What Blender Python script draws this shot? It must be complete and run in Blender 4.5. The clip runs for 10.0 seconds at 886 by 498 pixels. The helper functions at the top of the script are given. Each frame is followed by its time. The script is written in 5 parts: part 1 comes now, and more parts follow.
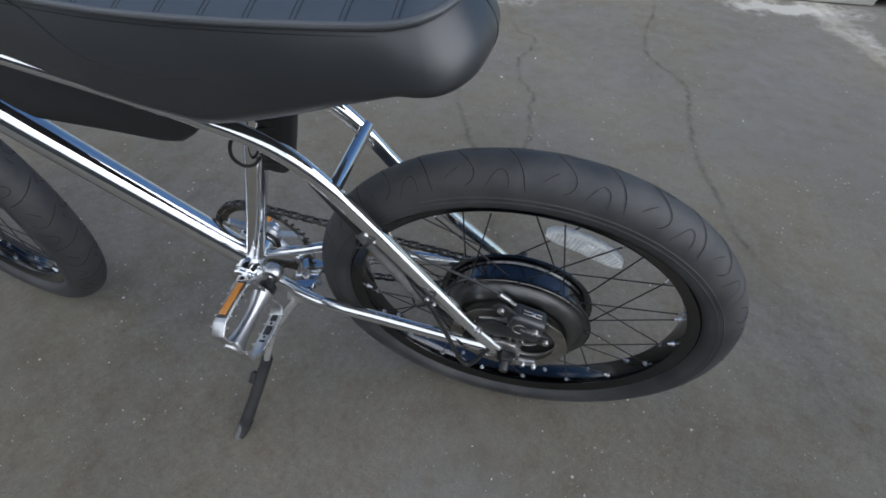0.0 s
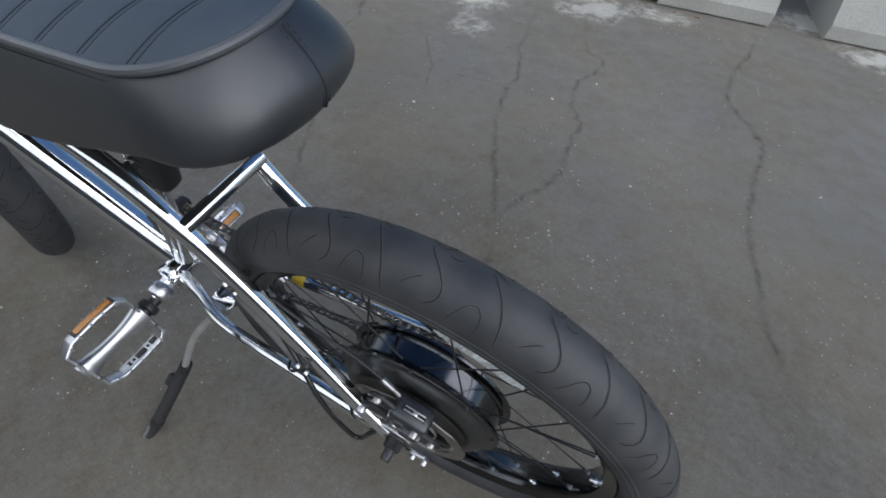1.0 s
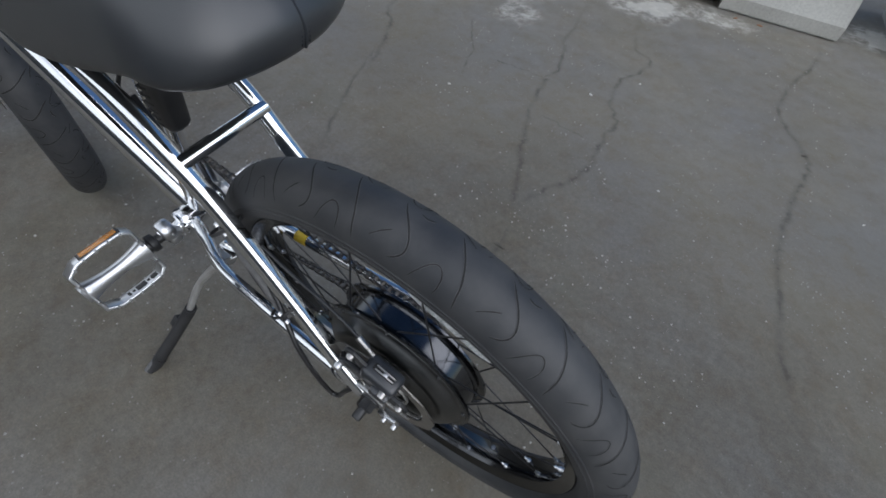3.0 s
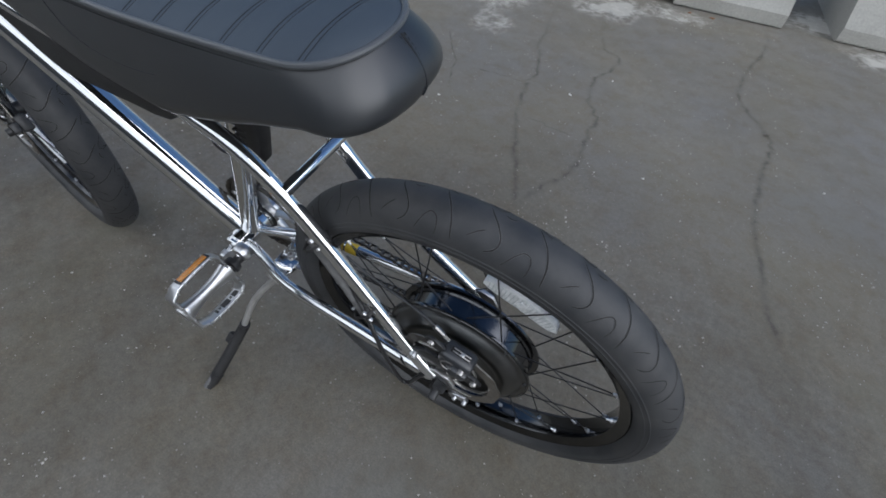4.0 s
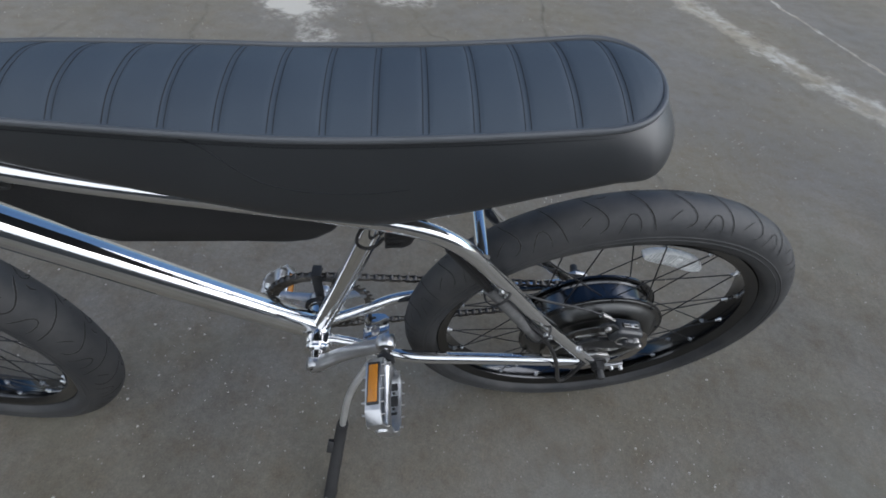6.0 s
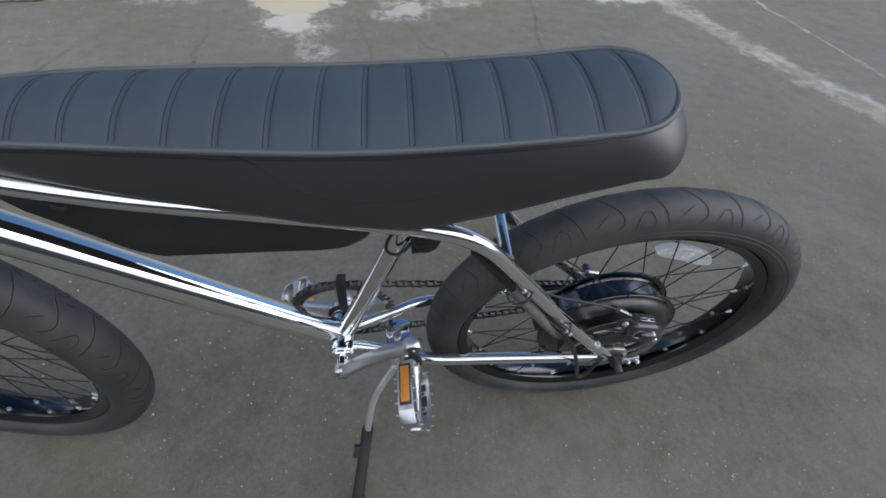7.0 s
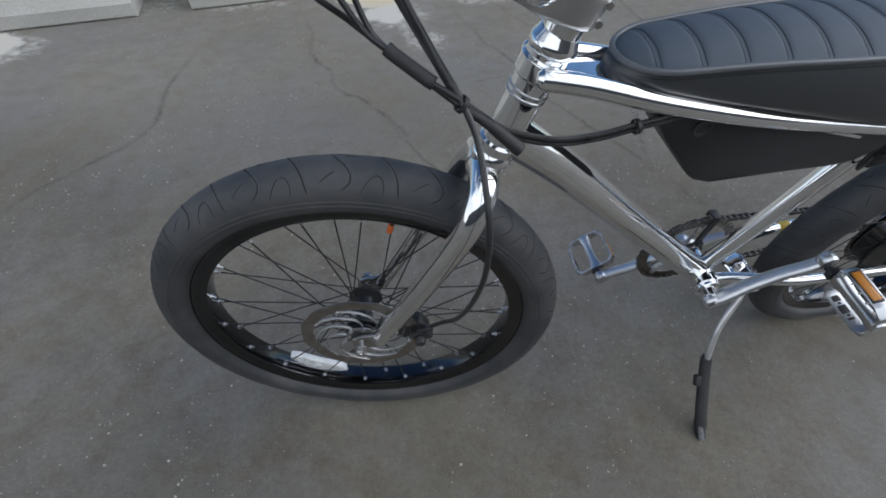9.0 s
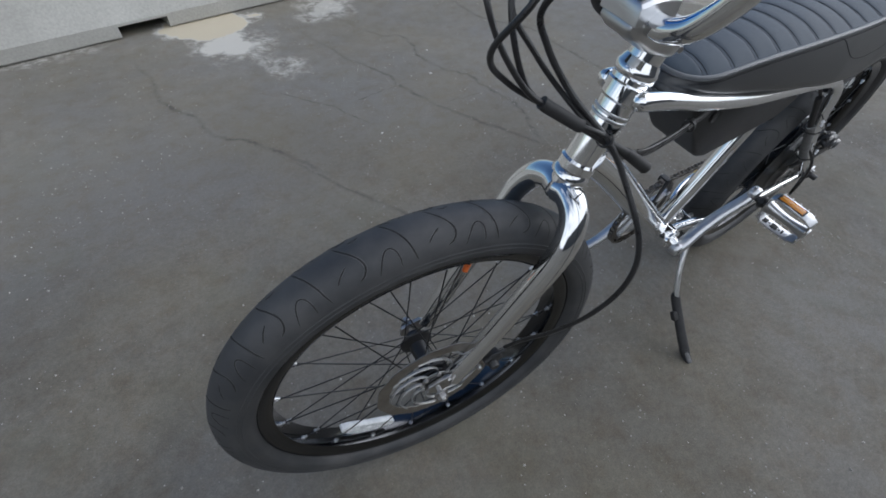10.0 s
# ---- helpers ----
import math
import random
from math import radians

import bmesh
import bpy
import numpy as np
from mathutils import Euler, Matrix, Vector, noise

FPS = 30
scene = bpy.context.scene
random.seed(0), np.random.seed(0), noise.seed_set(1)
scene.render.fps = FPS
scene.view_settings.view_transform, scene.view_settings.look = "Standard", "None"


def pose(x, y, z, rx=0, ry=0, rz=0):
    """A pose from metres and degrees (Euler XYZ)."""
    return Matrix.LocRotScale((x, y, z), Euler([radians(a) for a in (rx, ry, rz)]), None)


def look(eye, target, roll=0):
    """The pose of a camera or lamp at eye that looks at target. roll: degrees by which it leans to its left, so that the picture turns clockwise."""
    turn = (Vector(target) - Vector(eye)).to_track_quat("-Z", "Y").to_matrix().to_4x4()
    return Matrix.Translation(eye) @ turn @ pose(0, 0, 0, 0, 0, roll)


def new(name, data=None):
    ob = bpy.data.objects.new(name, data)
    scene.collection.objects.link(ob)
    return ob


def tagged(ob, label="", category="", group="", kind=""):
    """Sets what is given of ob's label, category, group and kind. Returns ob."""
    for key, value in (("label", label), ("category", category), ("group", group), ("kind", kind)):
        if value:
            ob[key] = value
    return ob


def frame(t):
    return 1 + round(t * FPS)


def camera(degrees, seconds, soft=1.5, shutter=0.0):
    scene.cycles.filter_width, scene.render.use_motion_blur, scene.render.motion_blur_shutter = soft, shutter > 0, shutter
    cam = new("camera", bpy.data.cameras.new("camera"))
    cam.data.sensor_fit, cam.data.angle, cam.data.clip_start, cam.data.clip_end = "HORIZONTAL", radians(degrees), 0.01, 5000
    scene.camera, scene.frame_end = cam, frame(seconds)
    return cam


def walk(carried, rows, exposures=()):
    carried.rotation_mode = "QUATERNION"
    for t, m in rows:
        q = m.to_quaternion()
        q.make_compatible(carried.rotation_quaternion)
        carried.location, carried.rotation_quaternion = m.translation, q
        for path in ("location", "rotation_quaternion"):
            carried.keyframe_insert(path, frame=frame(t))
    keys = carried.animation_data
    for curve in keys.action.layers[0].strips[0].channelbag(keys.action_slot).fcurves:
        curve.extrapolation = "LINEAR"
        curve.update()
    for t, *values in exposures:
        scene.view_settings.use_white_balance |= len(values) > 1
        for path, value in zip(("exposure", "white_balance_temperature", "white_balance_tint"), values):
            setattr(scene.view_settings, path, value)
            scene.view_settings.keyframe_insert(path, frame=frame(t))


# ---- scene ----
cam = camera(88.5, 10.0, 1.75)
PATH = [
    (0, (-0.011, -0.327, 0.89), (-0.371, 0.963, -0.596), 3.1),
    (0.5, (0.075, -0.261, 0.908), (-0.412, 0.977, -0.585), 4.5),
    (1, (0.108, -0.129, 0.887), (-0.481, 1.037, -0.627), 6.5),
    (1.5, (0.132, -0.079, 0.871), (-0.539, 1.011, -0.666), 8.3),
    (2, (0.137, -0.098, 0.869), (-0.575, 0.939, -0.686), 9.6),
    (2.5, (0.139, -0.101, 0.872), (-0.561, 0.944, -0.683), 9.8),
    (2.7, (0.148, -0.098, 0.862), (-0.546, 0.953, -0.691), 9.6),
    (3.8, (0.167, -0.224, 0.939), (-0.452, 0.897, -0.598), 7.0),
    (4, (0.108, -0.233, 0.933), (-0.493, 0.905, -0.599), 7.1),
    (4.5, (-0.083, -0.25, 0.928), (-0.561, 0.954, -0.596), 7.1),
    (5, (-0.177, -0.25, 0.921), (-0.494, 1.018, -0.593), 6.9),
    (5.2, (-0.209, -0.263, 0.925), (-0.455, 1.018, -0.591), 6.5),
    (6.3, (-0.31, -0.34, 0.952), (-0.156, 0.996, -0.528), 6.4),
    (6.5, (-0.309, -0.339, 0.953), (-0.156, 1.004, -0.521), 6.1),
    (7, (-0.335, -0.354, 0.96), (-0.23, 1.004, -0.504), 4.5),
    (7.5, (-0.442, -0.391, 0.972), (-0.425, 0.985, -0.479), 1.9),
    (8, (-0.558, -0.43, 1.003), (-0.577, 0.938, -0.456), 0.1),
    (8.5, (-0.75, -0.421, 0.964), (-0.754, 0.936, -0.506), -0.4),
    (9, (-0.985, -0.411, 0.931), (-0.847, 0.924, -0.552), -0.4),
    (9.5, (-1.14, -0.386, 0.956), (-0.742, 0.896, -0.527), 1.5),
    (10, (-1.24, -0.302, 0.962), (-0.529, 0.856, -0.506), 2.3),
]
walk(cam, [(t, look(eye, target, roll)) for t, eye, target, roll in PATH], [(0.0, 0.54, 5700, 10), (2.5, 0.40, 5700, 10), (5.0, 0.46, 5700, 10), (6.5, 0.60, 5800, 10), (8.0, 0.62, 5700, 10), (10.0, 0.46, 5700, 10)])

# ---- world and light ----
world = bpy.data.worlds.new("sky")
scene.world = world
world.use_nodes = True
wn, wl = world.node_tree.nodes, world.node_tree.links
wn.clear()
w_out = wn.new("ShaderNodeOutputWorld")
w_bg = wn.new("ShaderNodeBackground")
w_sky = wn.new("ShaderNodeTexSky")
w_sky.sky_type = "NISHITA"
w_sky.sun_disc = False
w_sky.sun_elevation, w_sky.sun_rotation = radians(37), radians(94)
w_sky.air_density, w_sky.dust_density, w_sky.ozone_density = 1.15, 0.3, 3.5
w_co = wn.new("ShaderNodeTexCoord")
w_noise = wn.new("ShaderNodeTexNoise")
w_noise.inputs["Scale"].default_value = 2.3
w_noise.inputs["Detail"].default_value = 7.0
w_noise.inputs["Roughness"].default_value = 0.58
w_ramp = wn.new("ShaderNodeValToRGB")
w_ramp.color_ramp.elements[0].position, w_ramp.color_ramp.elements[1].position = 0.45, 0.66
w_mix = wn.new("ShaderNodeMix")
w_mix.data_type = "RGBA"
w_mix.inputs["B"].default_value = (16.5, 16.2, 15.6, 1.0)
w_bg.inputs["Strength"].default_value = 0.055
wl.new(w_co.outputs["Generated"], w_noise.inputs["Vector"])
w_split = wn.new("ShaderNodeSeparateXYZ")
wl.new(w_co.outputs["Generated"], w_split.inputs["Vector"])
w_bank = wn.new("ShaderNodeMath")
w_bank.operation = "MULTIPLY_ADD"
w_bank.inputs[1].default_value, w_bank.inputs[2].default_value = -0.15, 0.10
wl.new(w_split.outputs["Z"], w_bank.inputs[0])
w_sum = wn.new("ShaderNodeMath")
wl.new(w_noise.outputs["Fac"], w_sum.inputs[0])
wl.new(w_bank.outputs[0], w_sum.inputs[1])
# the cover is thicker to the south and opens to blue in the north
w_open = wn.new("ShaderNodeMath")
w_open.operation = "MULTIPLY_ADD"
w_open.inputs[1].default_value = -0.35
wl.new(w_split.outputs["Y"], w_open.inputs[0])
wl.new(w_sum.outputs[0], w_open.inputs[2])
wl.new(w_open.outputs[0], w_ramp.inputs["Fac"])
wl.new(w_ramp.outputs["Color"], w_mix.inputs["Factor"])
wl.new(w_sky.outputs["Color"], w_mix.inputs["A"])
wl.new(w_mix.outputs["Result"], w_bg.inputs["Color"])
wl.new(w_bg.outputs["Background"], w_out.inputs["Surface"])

sun_data = bpy.data.lights.new("sun", "SUN")
sun_data.energy, sun_data.angle, sun_data.color = 1.3, radians(60), (1.0, 0.92, 0.82)
sun = new("sun", sun_data)
sun.matrix_world = pose(0, 0, 6, 53, 0, 86)


# ---- materials ----
def material(name):
    m = bpy.data.materials.new(name)
    m.use_nodes = True
    return m, m.node_tree.nodes, m.node_tree.links, m.node_tree.nodes["Principled BSDF"]


def noise_node(n, l, scale, detail=4.0, rough=0.55, coords="Object", source=None):
    t = n.new("ShaderNodeTexNoise")
    t.inputs["Scale"].default_value, t.inputs["Detail"].default_value, t.inputs["Roughness"].default_value = scale, detail, rough
    if source is None:
        c = n.new("ShaderNodeTexCoord")
        source = c.outputs[coords]
    l.new(source, t.inputs["Vector"])
    return t.outputs["Fac"]


def ramp_node(n, l, value, a, b, ca=(0, 0, 0), cb=(1, 1, 1)):
    r = n.new("ShaderNodeValToRGB")
    r.color_ramp.elements[0].position, r.color_ramp.elements[1].position = a, b
    r.color_ramp.elements[0].color, r.color_ramp.elements[1].color = (*ca, 1), (*cb, 1)
    l.new(value, r.inputs["Fac"])
    return r.outputs["Color"]


def mix_node(n, l, fac, a, b, mode="MIX"):
    x = n.new("ShaderNodeMix")
    x.data_type, x.blend_type = "RGBA", mode
    for key, v in (("Factor", fac), ("A", a), ("B", b)):
        if isinstance(v, (int, float)):
            x.inputs[key].default_value = v
        elif isinstance(v, tuple):
            x.inputs[key].default_value = (*v, 1)
        else:
            l.new(v, x.inputs[key])
    return x.outputs["Result"]


def math_node(n, l, op, a, b=0.0, clamp=False):
    x = n.new("ShaderNodeMath")
    x.operation, x.use_clamp = op, clamp
    for k, v in enumerate((a, b)):
        if isinstance(v, (int, float)):
            x.inputs[k].default_value = v
        else:
            l.new(v, x.inputs[k])
    return x.outputs[0]


def bump_node(n, l, bsdf, height, strength=0.3, distance=0.002):
    b = n.new("ShaderNodeBump")
    b.inputs["Strength"].default_value, b.inputs["Distance"].default_value = strength, distance
    l.new(height, b.inputs["Height"])
    l.new(b.outputs["Normal"], bsdf.inputs["Normal"])


def surface(name, dark, light, rough=(0.4, 0.6), metal=0.0, scale=40.0, bump=0.1, grain=600.0, dist=0.0006, spec=0.5):
    """A general surface: two tones mottled at a broad scale, roughness varied with it and a fine grain in relief."""
    m, n, l, p = material(name)
    broad = noise_node(n, l, scale, 5.0)
    l.new(ramp_node(n, l, broad, 0.3, 0.7, dark, light), p.inputs["Base Color"])
    fine = noise_node(n, l, grain, 3.0)
    both = mix_node(n, l, 0.4, broad, fine)
    r = n.new("ShaderNodeMapRange")
    r.inputs["From Min"].default_value, r.inputs["From Max"].default_value = 0.3, 0.7
    r.inputs["To Min"].default_value, r.inputs["To Max"].default_value = rough
    l.new(both, r.inputs["Value"])
    l.new(r.outputs[0], p.inputs["Roughness"])
    p.inputs["Metallic"].default_value = metal
    p.inputs["Specular IOR Level"].default_value = spec
    if bump:
        bump_node(n, l, p, fine, bump, dist)
    return m


def make_asphalt(name="asphalt", cracked=False):
    m, n, l, p = material(name)
    c = n.new("ShaderNodeTexCoord")
    obj = c.outputs["Object"]
    broad = noise_node(n, l, 1.1, 6.0, 0.6, source=obj)
    mid = noise_node(n, l, 9.0, 6.0, 0.65, source=obj)
    fine = noise_node(n, l, 260.0, 4.0, 0.6, source=obj)
    col = ramp_node(n, l, broad, 0.36, 0.64, (0.127, 0.117, 0.099), (0.195, 0.181, 0.157))
    col = mix_node(n, l, ramp_node(n, l, mid, 0.42, 0.66), col, mix_node(n, l, 1.0, col, (0.80, 0.78, 0.74), "MULTIPLY"))
    grit = noise_node(n, l, 75.0, 3.0, 0.7, source=obj)
    col = mix_node(n, l, 0.30, col, mix_node(n, l, 1.0, col, ramp_node(n, l, grit, 0.34, 0.68, (0.62, 0.62, 0.62), (1.38, 1.38, 1.37)), "MULTIPLY"))
    col = mix_node(n, l, 0.30, col, mix_node(n, l, 1.0, col, ramp_node(n, l, fine, 0.3, 0.72, (0.45, 0.45, 0.45), (1.5, 1.5, 1.48)), "MULTIPLY"))
    # faint olive patches, and a paler tone towards the barriers
    col = mix_node(n, l, math_node(n, l, "MULTIPLY", ramp_node(n, l, noise_node(n, l, 2.4, 5.0, 0.6, source=obj), 0.52, 0.70), 0.5), col, (0.140, 0.138, 0.112))
    xyz = n.new("ShaderNodeSeparateXYZ")
    l.new(obj, xyz.inputs[0])
    away = math_node(n, l, "ADD", math_node(n, l, "MULTIPLY", xyz.outputs["Y"], 0.5), math_node(n, l, "MULTIPLY", mid, 0.6))
    col = mix_node(n, l, math_node(n, l, "MULTIPLY", ramp_node(n, l, away, 0.6, 1.35), 0.45), col, (0.240, 0.231, 0.210))
    # warm and cool mottling of the binder, from patches to a hand's width
    tone = ramp_node(n, l, noise_node(n, l, 1.7, 5.0, 0.55, source=obj), 0.38, 0.62, (1.01, 1.0, 0.93), (0.965, 0.995, 1.05))
    col = mix_node(n, l, 1.0, col, tone, "MULTIPLY")
    soil = ramp_node(n, l, noise_node(n, l, 16.0, 8.0, 0.72, source=obj), 0.46, 0.64)
    col = mix_node(n, l, math_node(n, l, "MULTIPLY", soil, 0.70), col, mix_node(n, l, 1.0, col, (0.88, 0.81, 0.72), "MULTIPLY"))
    # stone chips showing through the binder
    v = n.new("ShaderNodeTexVoronoi")
    v.inputs["Scale"].default_value = 105.0
    l.new(obj, v.inputs["Vector"])
    chip = ramp_node(n, l, v.outputs["Distance"], 0.13, 0.22, (1, 1, 1), (0, 0, 0))
    wn_ = n.new("ShaderNodeTexWhiteNoise")
    l.new(v.outputs["Position"], wn_.inputs["Vector"])
    few = ramp_node(n, l, wn_.outputs["Value"], 0.80, 0.96)
    patchy = ramp_node(n, l, noise_node(n, l, 5.0, 3.0, source=obj), 0.40, 0.60)
    chip = math_node(n, l, "MULTIPLY", math_node(n, l, "MULTIPLY", chip, few), patchy)
    col = mix_node(n, l, chip, col, (0.35, 0.345, 0.33))
    # pale mineral bloom: centre, half sizes
    wob = n.new("ShaderNodeTexNoise")
    wob.inputs["Scale"].default_value, wob.inputs["Detail"].default_value = 6.0, 6.0
    l.new(obj, wob.inputs["Vector"])
    sub = n.new("ShaderNodeVectorMath")
    sub.operation = "MULTIPLY_ADD"
    l.new(wob.outputs["Color"], sub.inputs[0])
    sub.inputs[1].default_value, sub.inputs[2].default_value = (0.34, 0.34, 0.0), (-0.17, -0.17, 0.0)
    moved = n.new("ShaderNodeVectorMath")
    l.new(obj, moved.inputs[0])
    l.new(sub.outputs[0], moved.inputs[1])
    total = None
    for x, y, a, b, turn, soft, amount in (
(-1.06, 2.40, 0.25, 0.28, 11, 0.75, 1.0), (-0.99, 2.09, 0.20, 0.28, 20, 0.45, 0.86), (-0.85, 1.79, 0.07, 0.20, 20, 0.15, 0.70), (-0.44, 2.36, 0.20, 0.26, 0, 0.4, 0.8),
        (-0.15, 2.52, 0.22, 0.12, 11, 0.5, 0.7), (1.00, 2.76, 0.46, 0.16, 6, 0.5, 0.85), (0.52, 2.98, 0.22, 0.20, 0, 0.5, 0.8),
        (-2.98, 1.84, 0.40, 0.25, 14, 0.7, 0.9), (-1.75, 2.30, 0.30, 0.07, 11, 0.5, 0.55), (-2.2, 2.45, 0.2, 0.3, 0, 0.5, 0.35),
    ):
        mp = n.new("ShaderNodeMapping")
        mp.vector_type = "TEXTURE"
        mp.inputs["Location"].default_value, mp.inputs["Rotation"].default_value, mp.inputs["Scale"].default_value = (x, y, 0), (0, 0, radians(turn)), (a, b, 1.0)
        l.new(moved.outputs[0], mp.inputs["Vector"])
        ln = n.new("ShaderNodeVectorMath")
        ln.operation = "LENGTH"
        l.new(mp.outputs[0], ln.inputs[0])
        one = math_node(n, l, "MULTIPLY", ramp_node(n, l, ln.outputs["Value"], soft, 1.0, (1, 1, 1), (0, 0, 0)), amount)
        total = one if total is None else math_node(n, l, "MAXIMUM", total, one)
    speckle = ramp_node(n, l, noise_node(n, l, 22.0, 9.0, 0.75, source=obj), 0.44, 0.58)
    core = ramp_node(n, l, total, 0.60, 0.86)
    mask = math_node(n, l, "MULTIPLY", total, math_node(n, l, "MAXIMUM", speckle, core), True)
    bloom = mix_node(n, l, ramp_node(n, l, total, 0.88, 1.0), (0.60, 0.585, 0.54), (0.56, 0.50, 0.38))
    col = mix_node(n, l, math_node(n, l, "MULTIPLY", mask, 0.95), col, bloom)
    if cracked == "pale":
        wear = n.new("ShaderNodeAttribute")
        wear.attribute_name = "wear"
        streak = noise_node(n, l, 13.0, 8.0, 0.72, source=obj)
        amount = math_node(n, l, "ADD", wear.outputs["Fac"], math_node(n, l, "MULTIPLY", math_node(n, l, "ADD", streak, -0.5), 2.6))
        shade = ramp_node(n, l, noise_node(n, l, 5.0, 4.0, source=obj), 0.4, 0.6, (0.40, 0.365, 0.29), (0.62, 0.61, 0.57))
        seam = ramp_node(n, l, math_node(n, l, "ADD", wear.outputs["Fac"], math_node(n, l, "MULTIPLY", math_node(n, l, "ADD", mid, -0.5), 1.2)), 0.72, 0.98)
        shade = mix_node(n, l, math_node(n, l, "MULTIPLY", seam, 0.75), shade, (0.24, 0.21, 0.155))
        fade = ramp_node(n, l, wear.outputs["Fac"], 0.0, 0.25)
        col = mix_node(n, l, math_node(n, l, "MULTIPLY", math_node(n, l, "MULTIPLY", ramp_node(n, l, amount, 0.22, 0.80), fade), 0.62), col, shade)
    elif cracked:
        wear = n.new("ShaderNodeAttribute")
        wear.attribute_name = "wear"
        ragged = math_node(n, l, "ADD", math_node(n, l, "MULTIPLY", noise_node(n, l, 48.0, 6.0, 0.7, source=obj), 1.5), -0.75)
        depth = math_node(n, l, "ADD", wear.outputs["Fac"], ragged)
        broken = ramp_node(n, l, noise_node(n, l, 7.0, 3.0, source=obj), 0.36, 0.58, (0.5, 0.5, 0.5), (1, 1, 1))
        soft = math_node(n, l, "MULTIPLY", ramp_node(n, l, math_node(n, l, "ADD", wear.outputs["Fac"], math_node(n, l, "MULTIPLY", ragged, 0.5)), 0.05, 0.9), math_node(n, l, "MULTIPLY", wear.outputs["Fac"], 0.46), True)
        col = mix_node(n, l, soft, col, (0.060, 0.056, 0.045))
        core = math_node(n, l, "MULTIPLY", math_node(n, l, "MULTIPLY", ramp_node(n, l, depth, 0.80, 1.10), broken), 0.42)
        col = mix_node(n, l, core, col, (0.045, 0.042, 0.036))
    l.new(col, p.inputs["Base Color"])
    l.new(ramp_node(n, l, mid, 0.2, 0.8, (0.70, 0.70, 0.70), (0.90, 0.90, 0.90)), p.inputs["Roughness"])
    p.inputs["Specular IOR Level"].default_value = 0.5
    h = math_node(n, l, "ADD", math_node(n, l, "MULTIPLY", fine, 0.7), math_node(n, l, "MULTIPLY", chip, 0.5))
    bump_node(n, l, p, math_node(n, l, "ADD", h, math_node(n, l, "MULTIPLY", mid, 0.8)), 0.4, 0.003)
    return m


def make_pale_concrete(name, dark, light):
    m, n, l, p = material(name)
    c = n.new("ShaderNodeTexCoord")
    obj = c.outputs["Object"]
    broad = noise_node(n, l, 2.6, 6.0, 0.6, source=obj)
    fine = noise_node(n, l, 90.0, 6.0, 0.65, source=obj)
    col = ramp_node(n, l, broad, 0.3, 0.72, dark, light)
    col = mix_node(n, l, 0.5, col, mix_node(n, l, 1.0, col, ramp_node(n, l, fine, 0.3, 0.7, (0.7, 0.7, 0.7), (1.2, 1.2, 1.18)), "MULTIPLY"))
    pits = n.new("ShaderNodeTexVoronoi")
    pits.inputs["Scale"].default_value = 45.0
    l.new(obj, pits.inputs["Vector"])
    hole = ramp_node(n, l, pits.outputs["Distance"], 0.05, 0.12, (0.65, 0.65, 0.65), (1, 1, 1))
    col = mix_node(n, l, 0.6, col, mix_node(n, l, 1.0, col, hole, "MULTIPLY"))
    l.new(col, p.inputs["Base Color"])
    p.inputs["Roughness"].default_value = 0.9
    p.inputs["Specular IOR Level"].default_value = 0.3
    bump_node(n, l, p, fine, 0.35, 0.002)
    return m


def make_chrome(name, tint, low, high):
    m, n, l, p = material(name)
    spots = noise_node(n, l, 55.0, 5.0, 0.6)
    fine = noise_node(n, l, 420.0, 3.0)
    l.new(ramp_node(n, l, spots, 0.35, 0.75, tint, tuple(0.9 * t for t in tint)), p.inputs["Base Color"])
    p.inputs["Metallic"].default_value = 1.0
    r = n.new("ShaderNodeMapRange")
    r.inputs["From Min"].default_value, r.inputs["From Max"].default_value = 0.35, 0.75
    r.inputs["To Min"].default_value, r.inputs["To Max"].default_value = low, high
    l.new(spots, r.inputs["Value"])
    l.new(r.outputs[0], p.inputs["Roughness"])
    bump_node(n, l, p, fine, 0.02, 0.0003)
    return m


def make_vinyl(name, dark, light, rough, cell, relief=0.2, gloss=0.5, coat=0.0):
    m, n, l, p = material(name)
    c = n.new("ShaderNodeTexCoord")
    obj = c.outputs["Object"]
    v = n.new("ShaderNodeTexVoronoi")
    v.inputs["Scale"].default_value = cell
    l.new(obj, v.inputs["Vector"])
    broad = noise_node(n, l, 9.0, 5.0, source=obj)
    l.new(ramp_node(n, l, broad, 0.3, 0.7, dark, light), p.inputs["Base Color"])
    l.new(ramp_node(n, l, broad, 0.25, 0.75, (rough[0],) * 3, (rough[1],) * 3), p.inputs["Roughness"])
    p.inputs["Specular IOR Level"].default_value = gloss
    p.inputs["Coat Weight"].default_value, p.inputs["Coat Roughness"].default_value = coat, 0.36
    bump_node(n, l, p, math_node(n, l, "ADD", v.outputs["Distance"], math_node(n, l, "MULTIPLY", broad, 2.0)), relief, 0.0008)
    return m


def make_tyre():
    m, n, l, p = material("tyre_rubber")
    broad = noise_node(n, l, 14.0, 6.0, 0.6)
    fine = noise_node(n, l, 300.0, 4.0)
    dust = ramp_node(n, l, broad, 0.38, 0.68)
    l.new(mix_node(n, l, dust, (0.034, 0.036, 0.040), (0.070, 0.070, 0.071)), p.inputs["Base Color"])
    l.new(ramp_node(n, l, broad, 0.3, 0.7, (0.50, 0.50, 0.50), (0.66, 0.66, 0.66)), p.inputs["Roughness"])
    p.inputs["Specular IOR Level"].default_value = 0.5
    bump_node(n, l, p, fine, 0.12, 0.0006)
    return m


